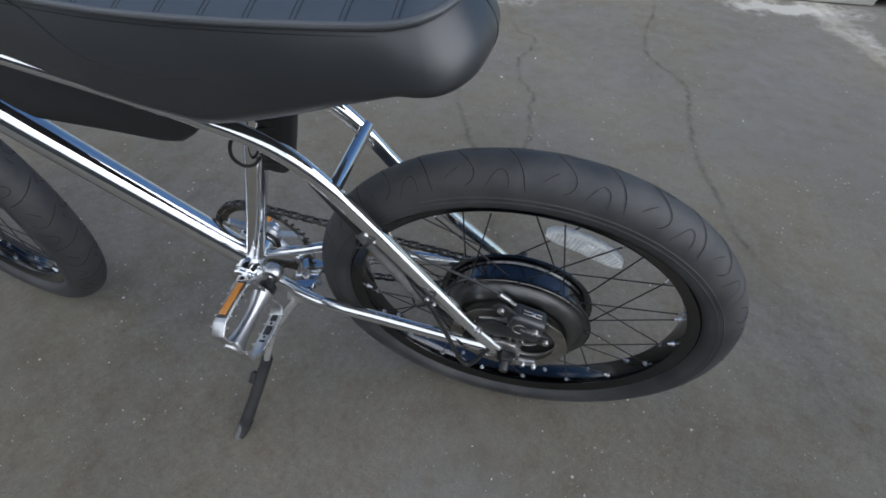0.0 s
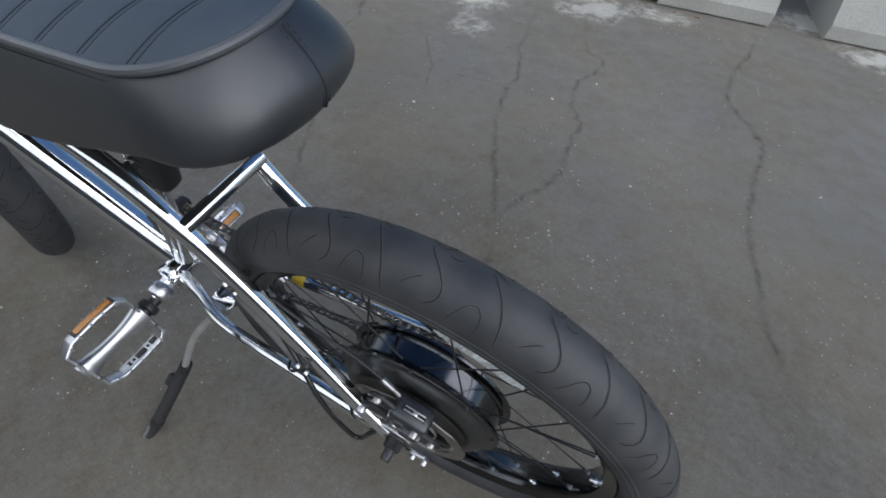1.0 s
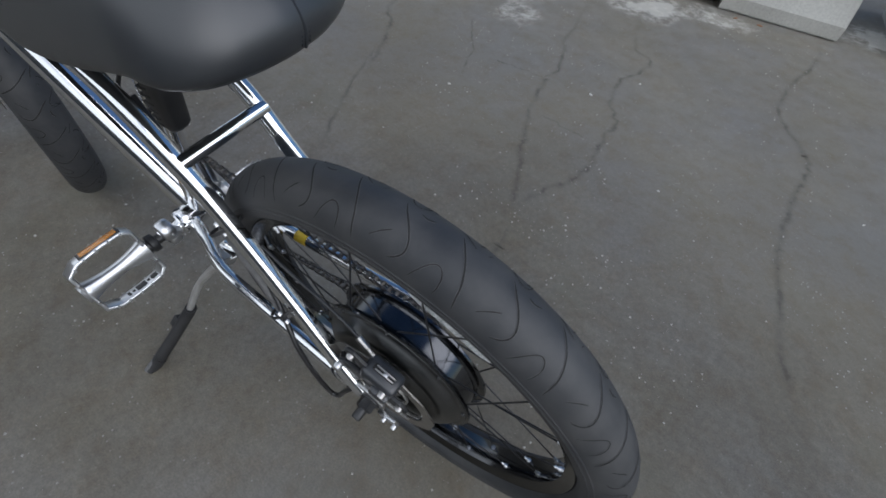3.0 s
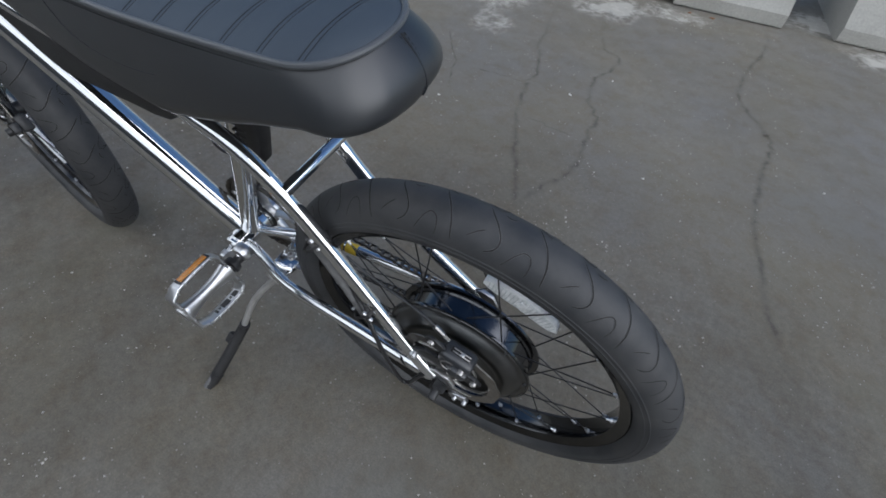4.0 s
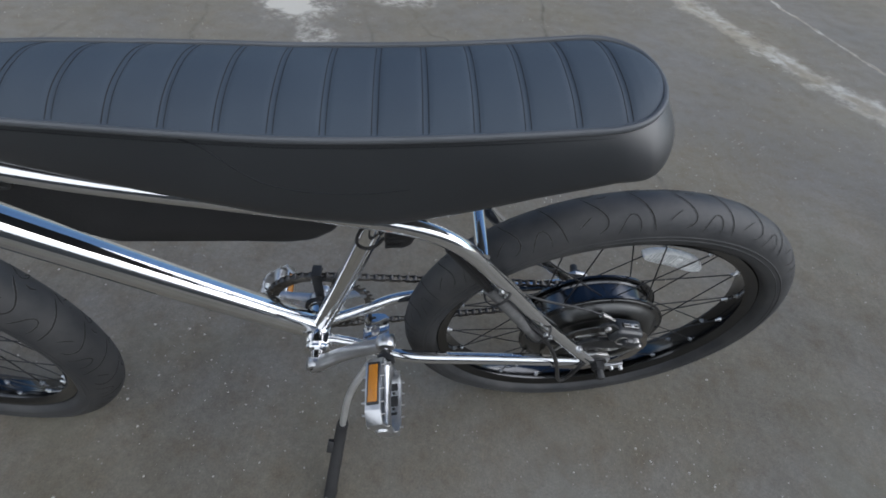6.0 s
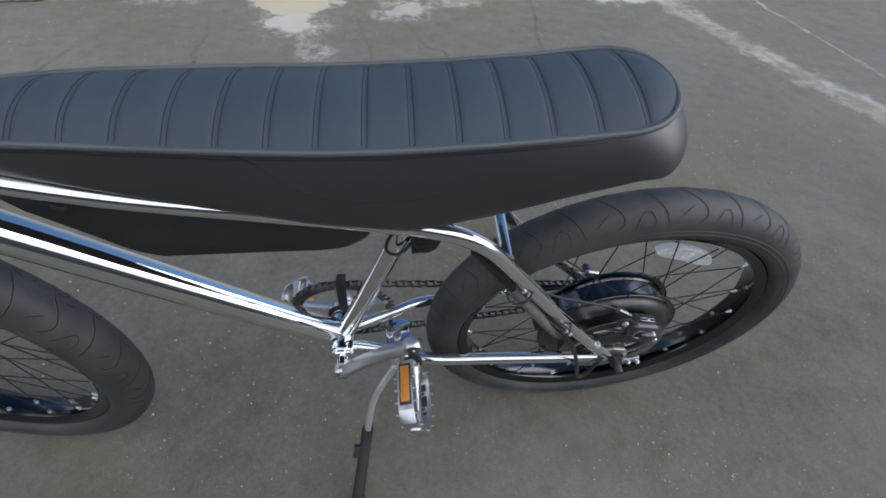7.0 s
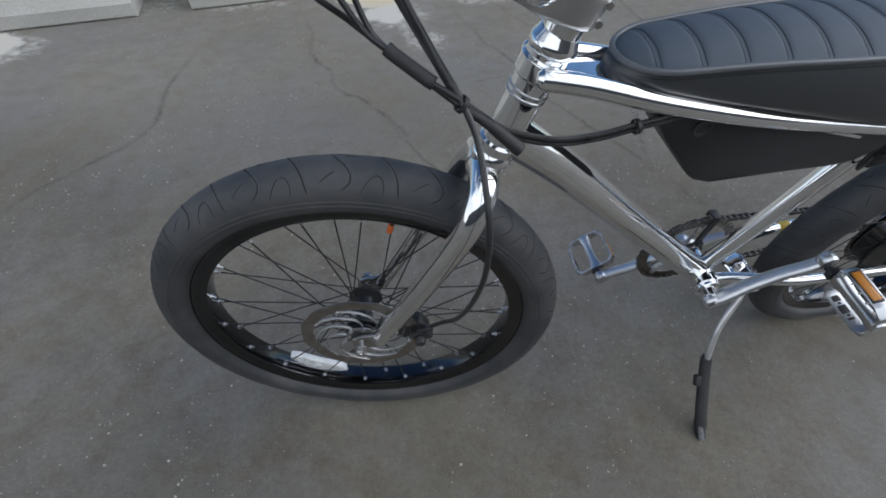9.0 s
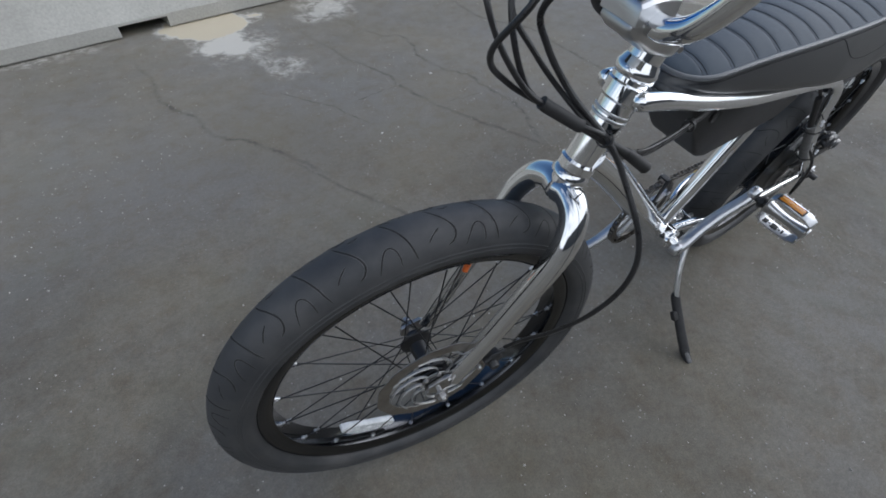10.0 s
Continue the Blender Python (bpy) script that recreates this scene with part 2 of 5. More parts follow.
def make_lens(name, colour, cell):
    m, n, l, p = material(name)
    c = n.new("ShaderNodeTexCoord")
    ch = n.new("ShaderNodeTexVoronoi")
    ch.inputs["Scale"].default_value = cell
    l.new(c.outputs["Object"], ch.inputs["Vector"])
    l.new(ramp_node(n, l, ch.outputs["Distance"], 0.1, 0.8, colour, tuple(0.7 * v for v in colour)), p.inputs["Base Color"])
    p.inputs["Roughness"].default_value = 0.12
    p.inputs["Coat Weight"].default_value = 0.6
    bump_node(n, l, p, ch.outputs["Distance"], 0.5, 0.001)
    return m


ASPHALT = make_asphalt()
CRACKED = make_asphalt("cracked_asphalt", True)
PALE_STRIP = make_asphalt("asphalt_with_cement_residue", "pale")
CONCRETE = make_pale_concrete("barrier_concrete", (0.36, 0.355, 0.33), (0.47, 0.465, 0.435))
UNSEEN_WALL = make_pale_concrete("unseen_wall_surface", (0.17, 0.155, 0.135), (0.24, 0.22, 0.195))
PEBBLE_MAT = surface("pebble", (0.24, 0.23, 0.21), (0.52, 0.50, 0.46), (0.5, 0.8), scale=9, grain=500)
CALIPER_BLACK = surface("black_caliper_paint", (0.020, 0.022, 0.026), (0.034, 0.037, 0.043), (0.26, 0.38), 0.0, 40, 0.05, 500, spec=0.8)
FLAKE = surface("pale_stone", (0.50, 0.49, 0.46), (0.72, 0.71, 0.68), (0.6, 0.8), scale=60, grain=500)
DRY_LEAF = surface("dry_leaf", (0.16, 0.07, 0.035), (0.26, 0.13, 0.06), (0.6, 0.8), scale=90, grain=500)
CHROME = make_chrome("chrome", (0.86, 0.87, 0.88), 0.05, 0.12)
ALLOY = surface("polished_alloy", (0.54, 0.55, 0.57), (0.68, 0.69, 0.71), (0.28, 0.36), 1.0, 18, 0.006, 300)
ALLOY_DULL = surface("brushed_alloy", (0.50, 0.50, 0.50), (0.66, 0.66, 0.66), (0.32, 0.42), 1.0, 26, 0.012, 500)
STEEL = surface("brake_steel", (0.36, 0.35, 0.34), (0.52, 0.51, 0.50), (0.28, 0.42), 1.0, 60, 0.05, 900)
DISC_STEEL = surface("worn_disc_steel", (0.27, 0.25, 0.225), (0.40, 0.38, 0.35), (0.38, 0.52), 1.0, 60, 0.05, 900)
HUB_BLACK = surface("glossy_black_casting", (0.085, 0.087, 0.092), (0.120, 0.122, 0.128), (0.10, 0.20), 1.0, 22, 0.02, 500)
HUB_SATIN = surface("satin_black_casting", (0.120, 0.122, 0.122), (0.165, 0.167, 0.166), (0.30, 0.40), 1.0, 22, 0.03, 500)
ARM_ALLOY = surface("satin_alloy", (0.34, 0.335, 0.325), (0.48, 0.475, 0.46), (0.42, 0.55), 0.85, 40, 0.04, 700)
SILVER_PAINT = surface("satin_silver", (0.48, 0.48, 0.47), (0.60, 0.60, 0.59), (0.26, 0.36), 0.65, 40, 0.04, 700)
CHAIN_MAT = surface("oily_chain_steel", (0.10, 0.09, 0.08), (0.26, 0.24, 0.21), (0.3, 0.55), 1.0, 90, 0.1, 500)
TYRE = make_tyre()
# near-black that stands in for the shade inside recesses
RECESS_SHADE = surface("recess_shade_black", (0.010, 0.010, 0.010), (0.026, 0.026, 0.026), (0.8, 0.95), scale=60)
# paler strip that borders each tread groove
GROOVE_LIP = surface("pale_groove_edge", (0.060, 0.061, 0.063), (0.130, 0.130, 0.130), (0.7, 0.85), scale=70)
RIM_BLACK = surface("black_rim", (0.070, 0.072, 0.076), (0.100, 0.102, 0.106), (0.08, 0.16), 1.0, 25, 0.015, 500)
BLACK_METAL = surface("black_painted_metal", (0.012, 0.012, 0.013), (0.024, 0.024, 0.025), (0.28, 0.45), 0.0, 30, 0.05, 500)
BLACK_PLASTIC = surface("black_plastic", (0.013, 0.013, 0.014), (0.026, 0.026, 0.027), (0.42, 0.6), 0.0, 40, 0.08, 700)
CABLE = surface("cable_sheath", (0.016, 0.016, 0.017), (0.028, 0.028, 0.029), (0.24, 0.38), 0.0, 50, 0.06, 700)
RUBBER = surface("black_rubber", (0.014, 0.014, 0.015), (0.03, 0.03, 0.031), (0.5, 0.7), 0.0, 50, 0.1, 700)
WORN_RUBBER = surface("worn_grey_rubber", (0.10, 0.10, 0.10), (0.17, 0.17, 0.17), (0.6, 0.8), 0.0, 90, 0.1, 600)
DARK_GREY = surface("dark_grey_casting", (0.035, 0.036, 0.038), (0.07, 0.071, 0.073), (0.35, 0.55), 0.6, 50, 0.1, 500)
# the top's paler blue is reflected sky put into its base colour
VINYL_TOP_SKY = make_vinyl("quilted_vinyl_sky_tint", (0.041, 0.055, 0.076), (0.053, 0.071, 0.095), (0.62, 0.74), 1300.0)
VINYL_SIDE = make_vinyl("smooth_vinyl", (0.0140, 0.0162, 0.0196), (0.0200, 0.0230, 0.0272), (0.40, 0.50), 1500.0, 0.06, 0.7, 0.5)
PIPING = make_vinyl("piping_vinyl", (0.075, 0.082, 0.090), (0.105, 0.112, 0.122), (0.3, 0.4), 1500.0)
THREAD = surface("black_thread", (0.010, 0.012, 0.015), (0.018, 0.021, 0.026), (0.8, 0.95), scale=200)
BATTERY = surface("battery_case", (0.016, 0.017, 0.019), (0.026, 0.027, 0.030), (0.42, 0.58), 0.0, 18, 0.12, 450)
AMBER = make_lens("amber_reflector", (0.62, 0.24, 0.015), 700.0)
CLEAR = surface("clear_reflector", (0.74, 0.76, 0.76), (0.90, 0.91, 0.91), (0.20, 0.34), 0.0, 120, 0.25, 900, 0.0012)
LENS_RIB = surface("lens_rib", (0.52, 0.55, 0.56), (0.66, 0.69, 0.70), (0.15, 0.25), 0.0, 120, 0.1, 900)
BLUE = surface("blue_rubber", (0.0, 0.14, 0.62), (0.0, 0.19, 0.78), (0.35, 0.5), 0.0, 40, 0.05, 500)
ORANGE = surface("orange_plastic", (0.65, 0.13, 0.02), (0.75, 0.18, 0.04), (0.4, 0.5))
YELLOW = surface("yellow_sticker", (0.60, 0.42, 0.03), (0.72, 0.52, 0.05), (0.4, 0.5))


# ---- mesh helpers ----
def spline(pts, per=8):
    """Points of a smooth curve through pts."""
    p = [Vector(q) for q in pts]
    if len(p) < 3:
        return p
    p = [2 * p[0] - p[1], *p, 2 * p[-1] - p[-2]]
    out = []
    for k in range(1, len(p) - 2):
        for s in range(per):
            t = s / per
            a, b, c, d = p[k - 1], p[k], p[k + 1], p[k + 2]
            out.append(0.5 * (2 * b + (c - a) * t + (2 * a - 5 * b + 4 * c - d) * t * t + (3 * b - a - 3 * c + d) * t**3))
    return [*out, p[-2]]


def sweep(bm, pts, radius, seg=14, caps=True, flat=1.0, mat=0):
    """A round bar along pts. radius: one, or one at each end; flat: the ratio of its second half width."""
    pts = [Vector(q) for q in pts]
    n = len(pts)
    dirs = [(pts[min(k + 1, n - 1)] - pts[max(k - 1, 0)]).normalized() for k in range(n)]
    side = dirs[0].orthogonal().normalized()
    if abs(dirs[0].z) < 0.95:
        side = dirs[0].cross(Vector((0, 0, 1))).normalized()
    rings = []
    for k in range(n):
        side = (side - dirs[k] * side.dot(dirs[k])).normalized()
        up = dirs[k].cross(side)
        f = k / max(n - 1, 1)
        r = radius if isinstance(radius, (int, float)) else radius[0] * (1 - f) + radius[1] * f
        rings.append([bm.verts.new(pts[k] + r * (math.cos(a) * side + flat * math.sin(a) * up)) for a in (2 * math.pi * s / seg for s in range(seg))])
    for a, b in zip(rings, rings[1:]):
        for s in range(seg):
            bm.faces.new((a[s], a[(s + 1) % seg], b[(s + 1) % seg], b[s])).material_index = mat
    if caps:
        bm.faces.new(rings[0][::-1]).material_index = mat
        bm.faces.new(rings[-1]).material_index = mat
    return bm


def lathe(bm, profile, seg=48, m=Matrix(), closed=False, mat=0, wave=None):
    """Turns (radius, along y) pairs round the y axis."""
    rings = []
    for k in range(seg):
        a = 2 * math.pi * k / seg
        ring = []
        for j, (r, y) in enumerate(profile):
            if wave:
                r = wave(r, a, j)
            ring.append(bm.verts.new(m @ Vector((r * math.cos(a), y, r * math.sin(a)))))
        rings.append(ring)
    count = len(profile)
    for k in range(seg):
        a, b = rings[k], rings[(k + 1) % seg]
        for j in range(count if closed else count - 1):
            f = bm.faces.new((a[j], a[(j + 1) % count], b[(j + 1) % count], b[j]))
            f.material_index = mat
    if not closed:
        for j, flip in ((0, False), (count - 1, True)):
            if profile[j][0] > 1e-6:
                loop = [r[j] for r in rings]
                bm.faces.new(loop[::-1] if flip else loop).material_index = mat
    return bm


def block(bm, size, m=Matrix(), bevel=0.002, mat=0, segments=2):
    """A box with rounded edges."""
    t = bmesh.new()
    bmesh.ops.create_cube(t, size=1.0, matrix=Matrix.Diagonal((*size, 1)))
    if bevel:
        bmesh.ops.bevel(t, geom=t.edges[:], offset=min(bevel, 0.45 * min(size)), segments=segments, affect="EDGES", profile=0.5)
    merge(bm, t, m, mat)
    return bm


def merge(bm, other, m=Matrix(), mat=0):
    made = {v: bm.verts.new(m @ v.co) for v in other.verts}
    for f in other.faces:
        bm.faces.new([made[v] for v in f.verts]).material_index = mat if mat else f.material_index
    other.free()


def prism(bm, outline, thick, m=Matrix(), bevel=0.0, mat=0):
    """A flat plate: outline in x and z, thick along y."""
    t = bmesh.new()
    front = [t.verts.new((x, -thick / 2, z)) for x, z in outline]
    back = [t.verts.new((x, thick / 2, z)) for x, z in outline]
    t.faces.new(front)
    t.faces.new(back[::-1])
    for k in range(len(outline)):
        j = (k + 1) % len(outline)
        t.faces.new((front[j], front[k], back[k], back[j]))
    if bevel:
        bmesh.ops.bevel(t, geom=t.edges[:], offset=bevel, segments=2, affect="EDGES", profile=0.5)
    merge(bm, t, m, mat)
    return bm


def ribbon(bm, pts, widths, normals, lift=0.0):
    """A thin strip along pts."""
    rows = []
    for k, q in enumerate(pts):
        d = (pts[min(k + 1, len(pts) - 1)] - pts[max(k - 1, 0)]).normalized()
        s = d.cross(normals[k]).normalized() * widths[k] / 2
        rows.append((bm.verts.new(q + s + lift * normals[k]), bm.verts.new(q - s + lift * normals[k])))
    for a, b in zip(rows, rows[1:]):
        bm.faces.new((a[0], b[0], b[1], a[1]))
    return bm


def mesh_of(name, bm, mats, sharp=32):
    bmesh.ops.recalc_face_normals(bm, faces=bm.faces[:])
    me = bpy.data.meshes.new(name)
    bm.to_mesh(me)
    bm.free()
    for mt in mats if isinstance(mats, (list, tuple)) else (mats,):
        me.materials.append(mt)
    me.polygons.foreach_set("use_smooth", [True] * len(me.polygons))
    me.set_sharp_from_angle(angle=radians(sharp))
    return me


def part(name, bm, mats, parent, label="", m=None, sharp=32):
    """One mesh object under a thing or under a part."""
    ob = new(name, bm if isinstance(bm, bpy.types.Mesh) else mesh_of(name, bm, mats, sharp))
    ob.parent = parent
    if m is not None:
        ob.matrix_basis = m
    if label:
        tagged(ob, label)
    return ob


def thing(name, label, category, m=Matrix(), group="", kind=""):
    ob = new(name)
    ob.empty_display_size = 0.1
    ob.matrix_basis = m
    return tagged(ob, label, category, group, kind)


def setting(name, bm, mats, label, category):
    return tagged(new(name, mesh_of(name, bm, mats)), label, category, kind="structure")


def along(a, b):
    """A pose at a whose y axis points to b."""
    d = (Vector(b) - Vector(a)).normalized()
    return Matrix.Translation(a) @ d.to_track_quat("Y", "Z").to_matrix().to_4x4()


# ---- ground ----
def build_ground():
    bm = bmesh.new()
    edges = [-400, -120, -40, -15, -6, -3, -1.5, 0, 1.5, 3, 6, 15, 40, 120, 400]
    grid = [[bm.verts.new((x, y, 0)) for x in edges] for y in edges]
    for j in range(len(edges) - 1):
        for k in range(len(edges) - 1):
            bm.faces.new((grid[j][k], grid[j][k + 1], grid[j + 1][k + 1], grid[j + 1][k]))
    setting("ground", bm, ASPHALT, "worn grey asphalt with pale mineral stains", "ground")


def build_barrier(x0, x1, notches, label):
    """A concrete traffic barrier whose front foot runs from x0 to x1 along the row."""
    root = thing("traffic_barrier", label, "barrier", BARRIER_ROW @ Matrix.Translation((x0, 0, 0)), "row of barriers")
    length, depth = x1 - x0, 0.60
    section = [(0.0, 0.0), (0.0, 0.068), (0.006, 0.076), (0.175, 0.32), (0.19, 0.36), (0.222, 0.79), (0.235, 0.81)]
    section = section + [(depth - a, b) for a, b in reversed(section)]
    spans, at = [], 0.0
    for a, b in notches:
        spans += [(at, a, False), (a, b, True)]
        at = b
    spans.append((at, length, False))
    for a, b, cut in [(0.0, length, True)] + spans:
        if cut and b - a < length:
            continue
        upper = [(0.0, 0.056), *section[1:-1], (depth, 0.056)]
        sec = upper if cut else [(0.014, 0.0), (0.014, 0.006), (0.0, 0.010), (0.0, 0.056), (depth, 0.056), (depth, 0.010), (depth - 0.014, 0.006), (depth - 0.014, 0.0)]
        bm = bmesh.new()
        rows = [[bm.verts.new((x, d, z)) for d, z in sec] for x in (a, b)]
        for k in range(len(sec)):
            j = (k + 1) % len(sec)
            bm.faces.new((rows[0][k], rows[0][j], rows[1][j], rows[1][k]))
        bm.faces.new(rows[0][::-1])
        bm.faces.new(rows[1])
        bmesh.ops.bevel(bm, geom=[e for e in bm.edges if abs(e.verts[0].co.x - e.verts[1].co.x) < 1e-6 and e.verts[0].co.z > 0.06 and e.verts[1].co.z > 0.06], offset=0.006, segments=2, affect="EDGES", profile=0.5)
        part("barrier_body" if cut else "barrier_foot", bm, CONCRETE, root, sharp=20)


def build_unseen_wall():
    """An unseen plain wall, added to keep the low sky out of the chrome."""
    bm = block(bmesh.new(), (30.0, 0.30, 3.6), pose(-0.5, -7.6, 1.8), 0.01)
    setting("unseen_wall_south", bm, UNSEEN_WALL, "plain grey-brown wall, unseen, added to darken the chrome's reflections", "wall")


BARRIER_ROW = pose(-2.03, 2.262, 0, 0, 0, 11.4)
build_ground()
build_unseen_wall()
build_barrier(-3.6, -0.265, [(1.2, 1.42)], "long pale grey concrete traffic barrier on asphalt")
build_barrier(0.0, 2.405, [(0.60, 0.825), (1.66, 1.86)], "pale grey concrete traffic barrier with drainage notches")
build_barrier(2.66, 5.6, [(0.9, 1.12)], "pale grey concrete traffic barrier beside white powdery stain")


def soft_crack(pts, width, seed, mat=CRACKED, name="crack", label="dark winding crack worn into the asphalt", wander=0.014):
    """A worn crack: a strip of the asphalt whose middle has broken out."""
    line = spline([(x, y, 0) for x, y in pts], 24)
    for _ in range(2):
        line = [line[0], *[(a + b + c) / 3 for a, b, c in zip(line, line[1:], line[2:])], line[-1]]
    line = [q + Vector((noise.noise((k * 0.11, seed * 7.1, 0)), noise.noise((k * 0.11, seed * 7.1, 9)), 0)) * wander + Vector((noise.noise((k * 0.6, seed * 5.1, 2)), noise.noise((k * 0.45, seed * 5.1, 6)), 0)) * 0.007 for k, q in enumerate(line)]
    bm = bmesh.new()
    layer = bm.verts.layers.float.new("wear")
    rows, n = [], len(line)
    for k, q in enumerate(line):
        d = (line[min(k + 7, n - 1)] - line[max(k - 7, 0)]).normalized()
        side = Vector((-d.y, d.x, 0))
        fade = min(1, 6 * k / n, 6 * (n - 1 - k) / n) * (0.85 + 0.35 * noise.noise((k * 0.15, seed * 2.3, 1)))
        half = width * (1 + 0.4 * noise.noise((k * 0.3, seed * 4.7, 3)))
        row = []
        for f in (-1, -0.66, -0.33, 0, 0.33, 0.66, 1):
            v = bm.verts.new(q + side * half * f + Vector((0, 0, 0.00012 + 0.00003 * seed if abs(f) == 1 else 0.00022 + 0.00004 * seed)))
            v[layer] = max(0.0, fade) * math.cos(f * math.pi / 2) ** 2
            row.append(v)
        rows.append(row)
    for p, q in zip(rows, rows[1:]):
        for k in range(6):
            bm.faces.new((p[k], p[k + 1], q[k + 1], q[k]))
    setting(name, bm, mat, label, name)


for k, (pts, w) in enumerate((
    ([(-0.73, 2.36), (-0.67, 2.122), (-0.57, 1.737), (-0.476, 1.509), (-0.452, 1.331), (-0.373, 1.112), (-0.290, 0.945), (-0.202, 0.772), (-0.152, 0.65), (-0.115, 0.56), (-0.09, 0.47), (-0.07, 0.36)], 0.022),
    ([(-0.45, 2.24), (-0.433, 2.174), (-0.331, 1.903), (-0.227, 1.827), (-0.235, 1.696), (-0.255, 1.58), (-0.203, 1.40), (-0.148, 1.325), (-0.135, 1.20), (-0.114, 1.09), (-0.106, 0.965), (-0.142, 0.880), (-0.165, 0.80), (-0.172, 0.70), (-0.148, 0.60)], 0.020),
    ([(0.270, 2.72), (0.282, 2.62), (0.295, 2.458), (0.258, 2.056), (0.292, 1.827), (0.379, 1.696), (0.419, 1.637), (0.438, 1.542), (0.428, 1.418), (0.432, 1.23), (0.455, 1.08), (0.548, 0.74), (0.62, 0.61), (0.95, 0.42)], 0.024),
    ([(-0.93, 1.56), (-0.912, 1.508), (-0.766, 1.331), (-0.723, 1.224), (-0.68, 1.12)], 0.009),
    ([(-0.70, 1.345), (-0.60, 1.36), (-0.539, 1.366), (-0.445, 1.395)], 0.008),
    ([(-0.37, 1.168), (-0.272, 1.167), (-0.160, 1.163)], 0.008),
    ([(-1.15, 1.34), (-0.89, 0.8), (-0.72, 0.52)], 0.018),
    ([(-1.46, 2.2), (-1.42, 2.06), (-1.37, 1.85), (-1.368, 1.68), (-1.267, 1.51), (-1.238, 1.36), (-1.127, 1.245), (-1.029, 1.10), (-0.952, 0.96), (-0.89, 0.82)], 0.022),
    ([(-1.866, 1.915), (-1.92, 1.445), (-1.9, 1.114), (-2.1, 0.865), (-2.28, 0.6)], 0.026),
)):
    soft_crack(pts, w, k + 1)
soft_crack([(1.76, 3.6), (1.81, 2.76), (1.86, 2.45), (1.92, 2.10), (1.97, 1.75), (2.12, 1.0), (2.3, 0.2)], 0.022, 11, PALE_STRIP, "crack", "pale dusty crack line in the asphalt")
soft_crack([(0.82, 4.6), (1.13, 2.9), (1.40, 2.06), (1.72, 1.34), (2.25, 0.2), (3.0, -1.6)], 0.15, 12, PALE_STRIP, "gutter", "worn pale cement seam across the asphalt")


def build_pebbles():
    rnd = random.Random(5)
    verts, faces = [], []
    for _ in range(26000):
        x, y = rnd.uniform(-2.4, 1.8), rnd.uniform(-0.5, 2.6)
        if noise.noise((x * 2.2, y * 2.2, 0)) < rnd.uniform(-0.25, 0.55):
            continue
        if noise.noise((x * 9, y * 9, 4)) < rnd.uniform(-0.5, 0.3):
            continue
        r = 0.0006 + 0.0026 * rnd.random() ** 4
        b = len(verts)
        turn = rnd.uniform(0, 6.28)
        for k in range(5):
            a = turn + k * 1.2566
            verts.append((x + r * rnd.uniform(0.7, 1.3) * math.cos(a), y + r * rnd.uniform(0.7, 1.3) * math.sin(a), 0.0))
        for k in range(5):
            a = turn + k * 1.2566
            verts.append((x + 0.6 * r * math.cos(a), y + 0.6 * r * math.sin(a), r * rnd.uniform(0.5, 0.9)))
        for k in range(5):
            j = (k + 1) % 5
            faces.append((b + k, b + j, b + 5 + j, b + 5 + k))
        faces.append(tuple(b + 5 + k for k in range(5)))
    me = bpy.data.meshes.new("pebbles")
    me.from_pydata(verts, [], faces)
    me.materials.append(PEBBLE_MAT)
    tagged(new("pebbles", me), "scattered pale grit on the asphalt", "pebbles", kind="stuff")


build_pebbles()


def build_flake(x, y, size, turn, mat, name, label, category):
    """A small irregular flake lying on the asphalt."""
    rnd = random.Random(int(1000 * x + 77 * y))
    outline = [(size * rnd.uniform(0.7, 1.15) * math.cos(a), 0.55 * size * rnd.uniform(0.7, 1.15) * math.sin(a)) for a in (2 * math.pi * k / 9 for k in range(9))]
    root = thing(name, label, category, pose(x, y, 0, 0, 0, turn), name + "s on the ground")
    part("body", prism(bmesh.new(), outline, 0.003, pose(0, 0, 0.0016, 90, 0, 0), 0.0006), mat, root)


for x, y, size, turn in ((-0.29, 1.412, 0.0085, -30), (-0.682, 1.077, 0.0065, 20), (-0.191, 1.628, 0.006, 80), (0.10, 1.10, 0.005, 10), (0.62, 1.42, 0.005, 50)):
    build_flake(x, y, size, turn, FLAKE, "stone_chip", "pale broken stone chip lying on grey asphalt", "stone")
for x, y, size, turn in ((0.008, 2.610, 0.016, 10), (-0.106, 2.590, 0.013, 60)):
    build_flake(x, y, size, turn, DRY_LEAF, "dry_leaf", "curled brown dry leaf beside the concrete barrier", "leaf")


# ---- the bicycle: x to its rear, y to its right, z up; the rear axle stands over the root ----
BIKE = thing("electric_bicycle", "chrome electric bicycle with long black seat, leaning on its kickstand", "bicycle", pose(-0.0099, 0.1385, 0, 6.7, 0, 4.0))
REAR, BB = Vector((-0.003, 0, 0.3070)), Vector((-0.455, 0, 0.280))
TYRE_R, TYRE_HALF = 0.3088, 0.0350
REAR_PLACE, FRONT_PLACE = pose(-0.0047, -0.0021, 0.3054, -0.89, 0.05, 0.39), pose(-1.0652, -0.0053, 0.3159, -5.03, -0.99, -8.44)
HEAD_LOW, HEAD_TOP = Vector((-0.890, -0.0115, 0.632)), Vector((-0.848, -0.0115, 0.752))
HEAD_UP = (HEAD_TOP - HEAD_LOW).normalized()
STEER = Matrix.Translation(HEAD_LOW) @ Matrix.Rotation(radians(-8.5), 4, HEAD_UP) @ Matrix.Translation(-HEAD_LOW)


